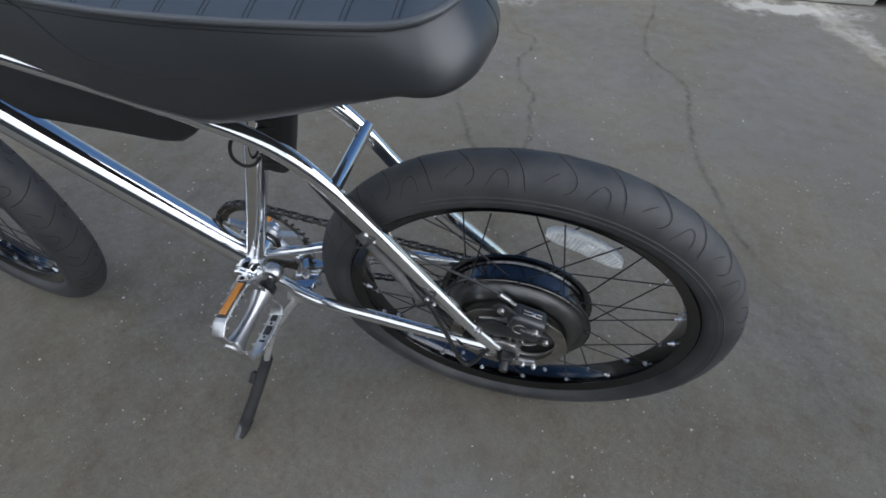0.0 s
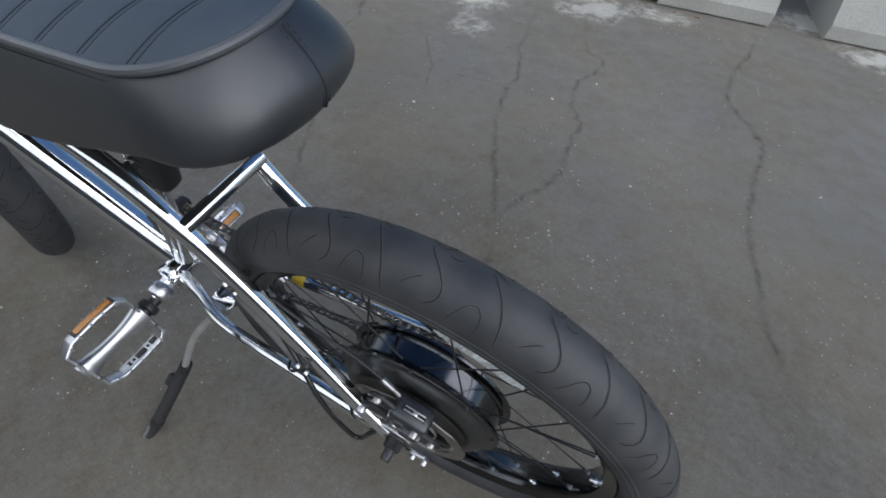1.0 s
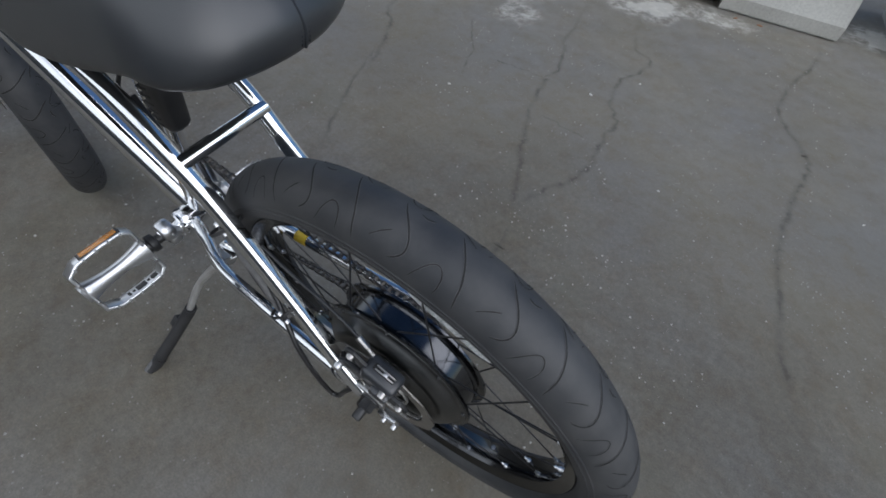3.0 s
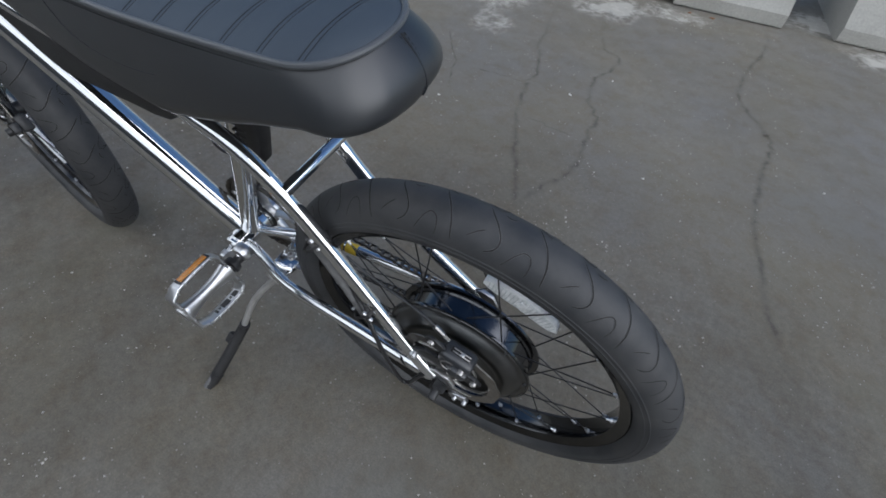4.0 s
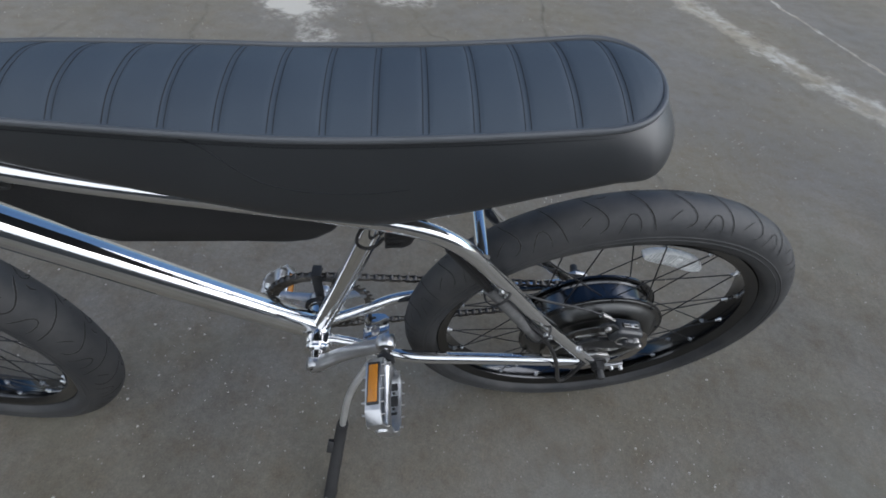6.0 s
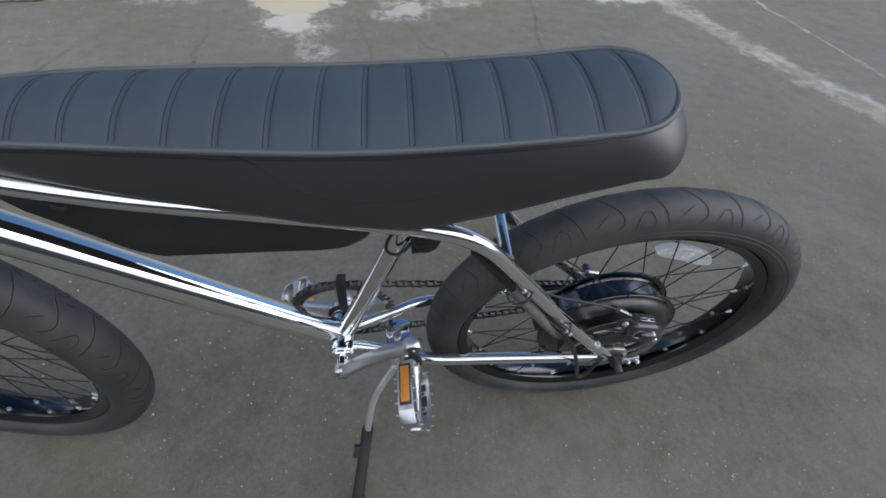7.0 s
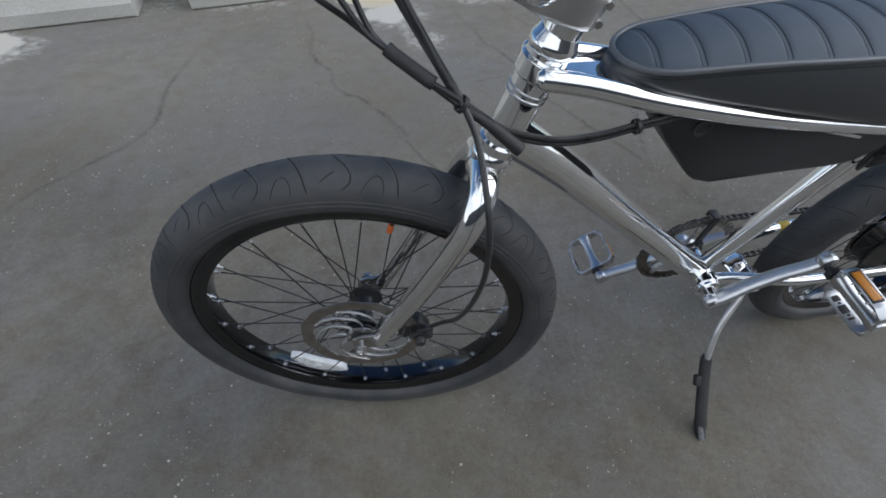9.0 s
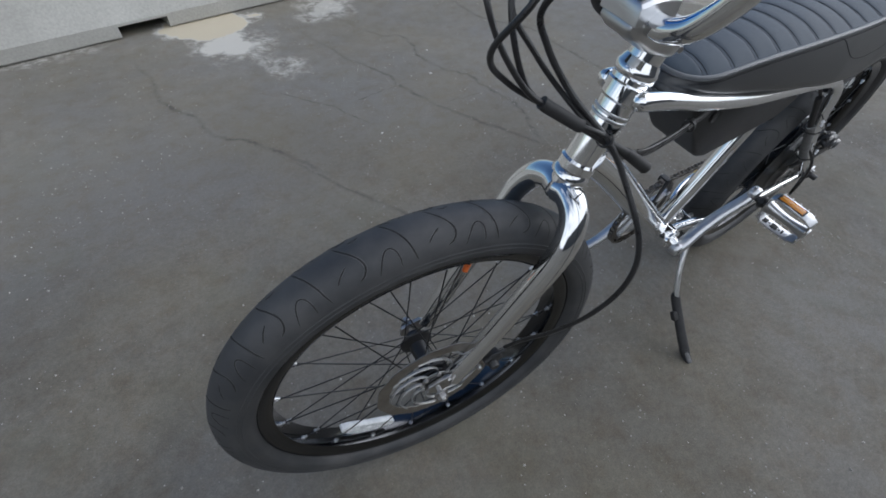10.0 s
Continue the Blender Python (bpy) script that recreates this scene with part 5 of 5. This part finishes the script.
def build_pedal(place, name_label):
    """A platform pedal: x fore and aft, y outwards from the crank."""
    outer = [(-0.0445, 0.022), (-0.036, 0.012), (0.036, 0.012), (0.0445, 0.022), (0.0455, 0.050), (0.0435, 0.086), (0.034, 0.103), (-0.034, 0.103), (-0.0435, 0.086), (-0.0455, 0.050)]
    inner = [(x * 0.905, 0.0565 + (y - 0.0565) * 0.905) for x, y in outer]
    deep = 0.0112
    bm = bmesh.new()
    loops = [[bm.verts.new((x, y, z)) for x, y in line] for line, z in ((outer, -deep), (outer, deep), (inner, deep), (inner, -deep))]
    for a in range(4):
        p, q = loops[a], loops[(a + 1) % 4]
        for k in range(10):
            bm.faces.new((p[k], p[(k + 1) % 10], q[(k + 1) % 10], q[k]))
    bmesh.ops.bevel(bm, geom=bm.edges[:], offset=0.0014, segments=2, affect="EDGES", profile=0.5)
    pedal = part("pedal", bm, ALLOY, BIKE, name_label, m=place, sharp=40)
    bm = bmesh.new()
    rows = []
    for k in range(17):
        y = 0.012 + 0.094 * k / 16
        f = abs(k / 8 - 1)
        w = (0.0090 + 0.0085 * f**2.2) * (0.72 if k == 16 else 1)
        h = (0.0085 + 0.0040 * f**2) * (0.72 if k == 16 else 1)
        rows.append([bm.verts.new((w * math.copysign(abs(math.cos(a)) ** 0.7, math.cos(a)), y, h * math.copysign(abs(math.sin(a)) ** 0.7, math.sin(a)))) for a in (math.pi * 2 * j / 16 for j in range(16))])
    for a, b in zip(rows, rows[1:]):
        for j in range(16):
            bm.faces.new((a[j], a[(j + 1) % 16], b[(j + 1) % 16], b[j]))
    bm.faces.new(rows[0])
    bm.faces.new(rows[-1][::-1])
    part("pedal_body", bm, ALLOY, pedal, "waisted silver pedal centre")
    part("spindle", lathe(bmesh.new(), [(0, -0.014), (0.0075, -0.014), (0.0075, -0.004), (0.0130, -0.003), (0.0138, 0.0), (0.0138, 0.006), (0.0105, 0.008), (0.0105, 0.014)], 20), BLACK_METAL, pedal, "black spindle collar")
    part("reflector_holder", block(bmesh.new(), (0.006, 0.058, 0.0175), pose(0.0428, 0.050, 0), 0.0015), BLACK_PLASTIC, pedal)
    part("pedal_reflector", block(bmesh.new(), (0.004, 0.051, 0.0132), pose(0.0447, 0.050, 0), 0.0012), AMBER, pedal, "amber pedal reflector")
    # black blocks and plugs give the plate's openings their shade by colour
    slot = mesh_of("slot", block(bmesh.new(), (0.0062, 0.0165, 0.0140), Matrix(), 0.002), BLACK_PLASTIC)
    for y in (0.0285, 0.0515, 0.0745):
        part("slot", slot, None, pedal, m=pose(-0.0431, y, 0))
    hole = mesh_of("hole", lathe(bmesh.new(), [(0, 0.0), (0.0022, 0.0), (0.0022, -0.007), (0, -0.007)], 14), BLACK_PLASTIC)
    for y in (0.040, 0.063):
        part("hole", hole, None, pedal, m=pose(-0.0464, y, 0, 0, 0, 90))
    pin = mesh_of("grip_pin", lathe(bmesh.new(), [(0, 0.0048), (0.0013, 0.0048), (0.0018, 0.0005), (0.0018, -0.001)], 8), STEEL)
    for sx in (-1, 1):
        for z in (-1, 1):
            for x, y in ((0.0420, 0.025), (0.0432, 0.041), (0.0432, 0.058), (0.0420, 0.075), (0.0380, 0.090), (0.0170, 0.1005), (0.020, 0.0148)):
                part("grip_pin", pin, None, pedal, m=along((sx * x, y, z * deep), (sx * x, y, z * 0.05)))


def build_cranks():
    for s, start, end in ((-1, Vector((-0.4555, -0.0605, 0.2685)), Vector((-0.341, -0.0825, 0.4025))), (1, Vector((BB.x, 0.062, BB.z)), Vector((-0.572, 0.082, 0.155)))):
        d = end - start
        bm = bmesh.new()
        sag = Vector((d.z, 0, -d.x)).normalized()
        if sag.z > 0:
            sag = -sag
        line = spline([start - 0.006 * d.normalized(), start + 0.12 * d, start + 0.35 * d + 0.0030 * sag - Vector((0, s * 0.004, 0)), start + 0.62 * d + 0.0035 * sag - Vector((0, s * 0.004, 0)), start + 0.85 * d + 0.001 * sag, end + 0.004 * d.normalized()], 6)
        sweep(bm, line, (0.0150, 0.0105), 20, flat=0.60)
        for q, r, h in ((start, 0.0160, 0.0105), (end, 0.0138, 0.0095)):
            lathe(bm, [(0, -h), (r * 0.55, -h), (r * 0.88, -h * 0.85), (r, -h * 0.5), (r, h * 0.5), (r * 0.88, h * 0.85), (r * 0.55, h), (0, h)], 28, Matrix.Translation(q))
        crank = part("crank_arm", bm, ALLOY, BIKE, "polished alloy crank arm", sharp=45)
        turn = Matrix() if s > 0 else Matrix.Rotation(math.pi, 4, "Z")
        part("crank_bolt", lathe(bmesh.new(), [(0, 0.0118), (0.0036, 0.0118), (0.0042, 0.0095), (0.0060, 0.0095), (0.0072, 0.0118), (0.0088, 0.0115), (0.0092, 0.009)], 20, Matrix.Translation(start) @ turn), BLACK_METAL, crank)
        part("bottom_bracket_cup", lathe(bmesh.new(), [(0.010, 0.034), (0.0222, 0.034), (0.0228, 0.036), (0.0228, 0.041), (0.0215, 0.043), (0.0120, 0.0435), (0.0100, 0.056), (0.008, 0.056)], 28, Matrix.Translation(BB + Vector((0, 0, -0.004 if s < 0 else 0))) @ turn), CHROME, BIKE, "chrome bottom bracket cup")
    up = Vector((-0.32, 0, 0.95)).normalized()
    # the left pedal hangs with one reflector edge up
    m = Matrix(((up.x, 0, up.z, -0.341), (0, -1, 0, -0.1030), (up.z, 0, -up.x, 0.3970), (0, 0, 0, 1)))
    build_pedal(m @ Matrix.Scale(0.92, 4), "silver alloy platform pedal")
    r = Vector((0.78, 0, 0.62)).normalized()
    m = Matrix(((r.x, 0, -r.z, -0.572), (0, 1, 0, 0.092), (r.z, 0, r.x, 0.155), (0, 0, 0, 1)))
    build_pedal(m @ Matrix.Scale(0.92, 4), "silver alloy platform pedal")
    # chainring
    bm = bmesh.new()
    y, t = 0.046, 0.0016
    lathe(bm, [(0.073, y - t), (0.0825, y - t), (0.0825, y + t), (0.073, y + t)], 88, Matrix.Translation(BB), True)
    for k in range(44):
        a = 2 * math.pi * k / 44
        block(bm, (0.009, 0.0026, 0.0052), Matrix.Translation(BB) @ Matrix.Rotation(-a, 4, "Y") @ pose(0.0855, y, 0), 0.0007, segments=1)
    ring = part("chainring", bm, CHAIN_MAT, BIKE, "oily toothed chainring")
    bm = bmesh.new()
    for k in range(5):
        a = 2 * math.pi * k / 5 + 0.35
        q = BB + Vector((0.076 * math.cos(a), y + 0.004, 0.076 * math.sin(a)))
        sweep(bm, [BB + Vector((0, y + 0.006, 0)), q], (0.0105, 0.0065), 12, flat=0.35)
        lathe(bm, [(0, 0.004), (0.0045, 0.004), (0.0055, 0.002), (0.0055, -0.008), (0, -0.009)], 16, Matrix.Translation(q))
    lathe(bm, [(0.010, y - 0.004), (0.021, y - 0.004), (0.023, y), (0.023, y + 0.006), (0.018, y + 0.012), (0.010, y + 0.012)], 30, Matrix.Translation(BB))
    part("spider", bm, ALLOY_DULL, ring, "silver chainring spider")
    # chain guide standing up from the bottom bracket
    bm = block(bmesh.new(), (0.015, 0.0034, 0.092), pose(-0.452, 0.036, 0.338, 0, 2, 0), 0.0012)
    block(bm, (0.015, 0.0200, 0.0045), pose(-0.450, 0.0440, 0.384, 0, 2, 0), 0.0016)
    block(bm, (0.014, 0.0034, 0.013), pose(-0.450, 0.0535, 0.3790, 0, 2, 0), 0.0014)
    lathe(bm, [(0.016, 0.0365), (0.028, 0.0365), (0.028, 0.0405), (0.016, 0.0405)], 30, Matrix.Translation(BB), True)
    lathe(bm, [(0, -0.006), (0.006, -0.006), (0.007, -0.003), (0.007, 0.004)], 16, pose(-0.453, 0.033, 0.318))
    part("chain_guide", bm, BLACK_PLASTIC, BIKE, "black plastic chain guide")
    build_chain()


def build_chain():
    """Links round the chainring and the sprocket."""
    ra, rb = 0.0885, 0.0325
    a0, b0 = Vector((BB.x, BB.z)), Vector((REAR.x, REAR.z))
    d = b0 - a0
    base = math.atan2(d.y, d.x)
    off = math.acos((ra - rb) / d.length)
    path = []
    steps = 60
    for k in range(steps + 1):
        a = base + off + (2 * math.pi - 2 * off) * k / steps
        path.append(a0 + ra * Vector((math.cos(a), math.sin(a))))
    for k in range(steps + 1):
        a = base - off + 2 * off * k / steps
        path.append(b0 + rb * Vector((math.cos(a), math.sin(a))))
    path.append(path[0])
    length = sum((q - p).length for p, q in zip(path, path[1:]))
    count = round(length / 0.0127)
    marks, at, k, step = [], 0.0, 0, length / count
    for i in range(count):
        want = i * step
        while at + (path[k + 1] - path[k]).length < want:
            at += (path[k + 1] - path[k]).length
            k += 1
        seg = path[k + 1] - path[k]
        marks.append(path[k] + seg * ((want - at) / max(seg.length, 1e-9)))
    bm = bmesh.new()
    for i in range(count):
        p, q = marks[i], marks[(i + 1) % count]
        mid, dd = (p + q) / 2, q - p
        turn = pose(mid.x, 0.046, mid.y) @ Matrix.Rotation(-math.atan2(dd.y, dd.x), 4, "Y")
        gap = 0.0034 if i % 2 else 0.0047
        for s in (-1, 1):
            outline = [(-0.0095, 0), (-0.0082, 0.0034), (-0.0055, 0.0042), (0, 0.0026), (0.0055, 0.0042), (0.0082, 0.0034), (0.0095, 0), (0.0082, -0.0034), (0.0055, -0.0042), (0, -0.0026), (-0.0055, -0.0042), (-0.0082, -0.0034)]
            prism(bm, outline, 0.0011, turn @ Matrix.Translation((0, s * gap, 0)))
        lathe(bm, [(0, -0.0055), (0.0036, -0.0055), (0.0036, 0.0055), (0, 0.0055)], 8, pose(p.x, 0.046, p.y))
    part("chain", bm, CHAIN_MAT, BIKE, "dark oily bicycle chain")


def build_kickstand():
    arm = spline([(-0.362, -0.030, 0.256), (-0.373, -0.050, 0.238), (-0.390, -0.066, 0.215), (-0.4045, -0.081, 0.192), (-0.414, -0.097, 0.168), (-0.424, -0.126, 0.124)], 8)
    bm = block(bmesh.new(), (0.030, 0.030, 0.018), pose(-0.362, -0.038, 0.258, -35, 0, 0), 0.004)
    bolt(bm, pose(-0.362, -0.050, 0.266, -35, 0, 180), 0.006, 0.005)
    stand = part("kickstand", bm, SILVER_PAINT, BIKE, "silver kickstand folded out")
    part("kickstand_arm", sweep(bmesh.new(), arm, (0.0068, 0.0060), 16), SILVER_PAINT, stand, "curved silver steel arm")
    axis = [(-0.4215, -0.121, 0.132), (-0.424, -0.126, 0.124), (-0.436, -0.178, 0.078), (-0.446, -0.224, 0.040)]
    line = spline(axis, 6)
    bm = sweep(bmesh.new(), line, (0.0100, 0.0112), 16)
    down = (Vector(axis[3]) - Vector(axis[1])).normalized()
    side = Vector((-1, 0, 0)) - down * down.dot(Vector((-1, 0, 0)))
    turn = Matrix((side.normalized(), down, side.normalized().cross(down))).transposed().to_4x4()
    block(bm, (0.014, 0.022, 0.012), Matrix.Translation(Vector((-0.431, -0.153, 0.100)) + 0.012 * side.normalized()) @ turn, 0.002)
    part("rubber_sleeve", bm, RUBBER, stand, "black rubber sleeve with a square lug")
    foot = sweep(bmesh.new(), spline([(-0.444, -0.216, 0.046), (-0.447, -0.231, 0.0352), (-0.450, -0.246, 0.0300)], 5), (0.0122, 0.0080), 14)
    part("foot", foot, RUBBER, stand, "black rubber foot")
    pad = sweep(bmesh.new(), spline([(-0.4490, -0.226, 0.0465), (-0.4505, -0.238, 0.0390), (-0.4515, -0.248, 0.0330)], 5), (0.0050, 0.0062), 12, flat=0.8)
    part("worn_pad", pad, WORN_RUBBER, stand, "worn grey patch on the foot")


def build_rear_brake():
    lean = pose(0.0125, -0.0620, 0.3895, 0, 15, 0)
    bm = block(bmesh.new(), (0.048, 0.029, 0.031), lean, 0.0075, segments=4)
    block(bm, (0.026, 0.012, 0.020), pose(0.0200, -0.0780, 0.3830, 0, 15, 0), 0.0045)
    caliper = part("brake_caliper", bm, CALIPER_BLACK, BIKE, "black rear brake caliper, its pad slot's shade coloured on")
    # a proud near-black block paints the slot's inner shade
    part("pad_slot_shade", block(bmesh.new(), (0.030, 0.0085, 0.004), lean @ pose(0, 0.001, 0.0142), 0.0012), RECESS_SHADE, caliper, "dark block coloured as the slot's shade over the brake pads")
    for dy in (-0.0022, 0.0022):
        part("brake_pad", block(bmesh.new(), (0.026, 0.0018, 0.003), lean @ pose(0.001, 0.001 + dy, 0.0156), 0.0005), STEEL, caliper, "worn steel brake pad")
    part("pad_clip", block(bmesh.new(), (0.0055, 0.0050, 0.0022), lean @ pose(0.002, 0.0005, 0.0168), 0.0007), ALLOY, caliper, "bright pad clip")
    bracket = [(-0.056, 0.352), (-0.050, 0.366), (-0.034, 0.380), (0.004, 0.378), (0.044, 0.370), (0.054, 0.358), (0.046, 0.346), (0.012, 0.352), (-0.018, 0.344), (-0.046, 0.344)]
    part("caliper_bracket", prism(bmesh.new(), bracket, 0.0055, Matrix.Translation((0, -0.0700, 0)), 0.001), DARK_GREY, caliper, "dark caliper bracket")
    lever = [(-0.036, 0.414), (-0.030, 0.422), (-0.020, 0.423), (-0.010, 0.414), (0.008, 0.398), (0.013, 0.386), (0.002, 0.380), (-0.014, 0.396), (-0.030, 0.403)]
    part("brake_lever_arm", prism(bmesh.new(), lever, 0.0045, Matrix.Translation((0, -0.0665, 0)), 0.001), DARK_GREY, caliper, "dark cable arm of the caliper")
    bm = sweep(bmesh.new(), [(-0.030, -0.0493, 0.4180), (-0.029, -0.0495, 0.4174), (-0.018, -0.0510, 0.4115), (-0.016, -0.0512, 0.4105)], 0.0044, 12)
    sweep(bm, [(-0.017, -0.0511, 0.4110), (-0.006, -0.0530, 0.4050)], 0.0030, 10)
    part("barrel_adjuster", bm, STEEL, caliper, "steel cable adjuster")
    part("return_spring", sweep(bmesh.new(), [(0.004 + 0.0085 * math.cos(a), -0.0700 - 0.0009 * a, 0.3900 + 0.0085 * math.sin(a)) for a in (0.45 * k for k in range(32))], 0.0011, 6), STEEL, caliper)
    screw = mesh_of("caliper_bolt", lathe(bmesh.new(), [(0, 0.0025), (0.0026, 0.0025), (0.003, 0.005), (0.0044, 0.005), (0.0050, 0.0035), (0.0050, -0.002)], 14), STEEL)
    for x, y, z in ((-0.0237, -0.0684, 0.4132), (0.0253, -0.0780, 0.3905), (0.0440, -0.0725, 0.3600)):
        part("caliper_bolt", screw, None, caliper, m=pose(x, y, z, 0, 0, 180))
    bright = mesh_of("mounting_bolt", lathe(bmesh.new(), [(0, 0.0025), (0.0028, 0.0025), (0.0032, 0.0055), (0.0050, 0.0055), (0.0056, 0.004), (0.0056, -0.002)], 14), ALLOY)
    part("mounting_bolt", bright, None, caliper, "bright mounting bolt", m=pose(-0.0490, -0.0750, 0.3554, 0, 0, 180))
    bm = block(bmesh.new(), (0.030, 0.006, 0.016), pose(0.028, -0.080, 0.296, 0, -20, 0), 0.0015)
    for x in (0.024, 0.040):
        lathe(bm, [(0, 0.006), (0.003, 0.006), (0.0036, 0.004), (0.0036, 0)], 12, along((x, -0.082, 0.295), (x, -0.2, 0.295)))
    part("chain_tensioner", bm, ALLOY, BIKE, "small silver axle tensioner")
    hose = spline([(-0.30, -0.036, 0.606), (-0.255, -0.044, 0.568), (-0.205, -0.056, 0.498), (-0.150, -0.066, 0.434), (-0.118, -0.080, 0.406), (-0.098, -0.091, 0.376), (-0.081, -0.096, 0.334), (-0.068, -0.097, 0.292), (-0.058, -0.096, 0.273), (-0.047, -0.093, 0.279), (-0.037, -0.088, 0.304), (-0.022, -0.078, 0.324)], 8)
    part("brake_hose", sweep(bmesh.new(), hose, 0.0032, 10), CABLE, BIKE, "black brake hose tied along the stay")
    wrap = spline([(-0.268, -0.043, 0.574), (-0.210, -0.054, 0.500), (-0.198, -0.057, 0.487), (-0.150, -0.066, 0.425), (-0.124, -0.072, 0.394), (-0.112, -0.070, 0.378), (-0.085, -0.060, 0.345), (-0.050, -0.050, 0.318)], 6)
    part("motor_cable", sweep(bmesh.new(), wrap[:7], 0.0050, 12), RUBBER, BIKE, "black motor cable along the stay")
    part("motor_plug", sweep(bmesh.new(), wrap[6:25], (0.0078, 0.0086), 14), WORN_RUBBER, BIKE, "thick grey-black motor plug tied under the stay")
    part("motor_lead", sweep(bmesh.new(), wrap[24:], 0.0042, 10), RUBBER, BIKE)
    for (x, y, z), (a, b, c) in (((-0.199, -0.0560, 0.4985), (-0.1932, -0.0647, 0.5060)), ((-0.126, -0.0690, 0.4110), (-0.1154, -0.0817, 0.4164))):
        tie = part("cable_tie", lathe(bmesh.new(), [(0.0185, -0.0018), (0.0200, -0.0018), (0.0200, 0.0018), (0.0185, 0.0018)], 24, along((x, y, z), (x + 0.07, y - 0.008, z - 0.088)), True), RUBBER, BIKE)
        for k in (-1, 1):
            part("tie_head", block(bmesh.new(), (0.0050, 0.0050, 0.0060), pose(a + 0.0042 * k, b, c - 0.0050 * k, 0, 38, 0), 0.0008), ALLOY, tie, "bright metal clip on the tie")
    line = spline([(-0.165, -0.046, 0.478), (-0.125, -0.046, 0.455), (-0.075, -0.046, 0.436), (-0.045, -0.0475, 0.4245), (-0.026, -0.0498, 0.4160)], 8)
    part("brake_line", sweep(bmesh.new(), line, 0.0019, 8), DARK_GREY, BIKE, "thin grey brake line to the caliper")


def build_cables():
    """Cables from the bar, gathered in front of the head tube."""
    start = (-0.988, -0.027, 0.774)
    for a in ([(-0.985, 0.054, 1.045), (-1.000, 0.022, 0.992), (-1.017, -0.014, 0.934), (-1.033, -0.032, 0.879), (-1.048, -0.012, 0.828), (-1.018, -0.006, 0.792)],
              [(-0.982, 0.160, 1.045), (-1.003, 0.117, 0.991), (-1.024, 0.071, 0.930), (-1.036, 0.030, 0.874), (-1.032, 0.003, 0.830), (-1.010, -0.017, 0.792)],
              [(-0.974, 0.215, 1.045), (-0.987, 0.156, 0.994), (-0.998, 0.090, 0.937), (-1.006, 0.036, 0.883), (-1.016, 0.005, 0.833), (-1.005, -0.013, 0.791)]):
        part("cable", sweep(bmesh.new(), spline([*a, start, (-0.975, -0.034, 0.766)], 8), 0.0026, 10), CABLE, BIKE, "black control cable")
    d = [(-0.992, -0.024, 0.7775), (-0.986, -0.028, 0.773), (-0.962, -0.043, 0.7585), (-0.957, -0.046, 0.756)]
    part("cable_sleeve", sweep(bmesh.new(), spline(d, 6), 0.0060, 14), RUBBER, BIKE, "thick black cable junction sleeve")
    second = [(-0.955, -0.115, 1.045), (-0.975, -0.062, 0.984), (-0.994, -0.009, 0.910), (-1.001, 0.027, 0.843), (-0.978, 0.008, 0.799), (-0.953, -0.029, 0.763), (-0.938, -0.058, 0.746), (-0.920, -0.062, 0.730)]
    part("cable", sweep(bmesh.new(), spline(second, 8), 0.0026, 10), CABLE, BIKE, "black control cable")
    for off in (-0.0030, 0.0030):
        run = [(-0.966, -0.042, 0.760), (-0.9365, -0.060, 0.7445 + off), (-0.905, -0.060, 0.717 + off), (-0.886, -0.0585, 0.704 + off), (-0.839, -0.057, 0.688 + off), (-0.795, -0.055, 0.687 + off), (-0.758, -0.0525, 0.692 + off), (-0.7155, -0.047, 0.695 + off), (-0.69, -0.041, 0.698 + off)]
        part("cable", sweep(bmesh.new(), spline(run, 8), 0.0027, 10), CABLE, BIKE, "black cable looping to the battery")
    part("cable_plug", sweep(bmesh.new(), spline([(-0.932, -0.064, 0.741), (-0.915, -0.073, 0.731), (-0.911, -0.075, 0.7285), (-0.888, -0.087, 0.711)], 4), (0.0036, 0.0062), 14), RUBBER, BIKE, "loose black plug end")
    brake = [(-0.940, -0.180, 1.045), (-0.959, -0.114, 0.973), (-0.977, -0.043, 0.902), (-0.985, 0.006, 0.843), (-0.976, 0.000, 0.810), (-0.955, -0.025, 0.773), (-0.9355, -0.0625, 0.745), (-0.925, -0.0887, 0.717), (-0.9228, -0.134, 0.669), (-0.925, -0.149, 0.618), (-0.9315, -0.1415, 0.549), (-0.940, -0.118, 0.470), (-0.953, -0.090, 0.408), (-0.966, -0.074, 0.368)]
    part("brake_cable", sweep(bmesh.new(), spline(brake, 8), 0.0030, 10), CABLE, BIKE, "black front brake hose")
    for p, q in (((-0.9365, -0.061, 0.745), (-0.905, -0.064, 0.717)), ((-0.758, -0.0525, 0.692), (-0.7155, -0.047, 0.695))):
        part("cable_tie", lathe(bmesh.new(), [(0.0066, -0.002), (0.0077, -0.002), (0.0077, 0.002), (0.0066, 0.002)], 20, along(p, q), True), RUBBER, BIKE)


build_frame()
build_rear_wheel()
build_front_wheel()
build_fork()
BAR_CENTRE = build_cockpit()
build_phone_holder(BAR_CENTRE)
build_seat()
build_battery()
build_cranks()
build_kickstand()
build_rear_brake()
build_cables()
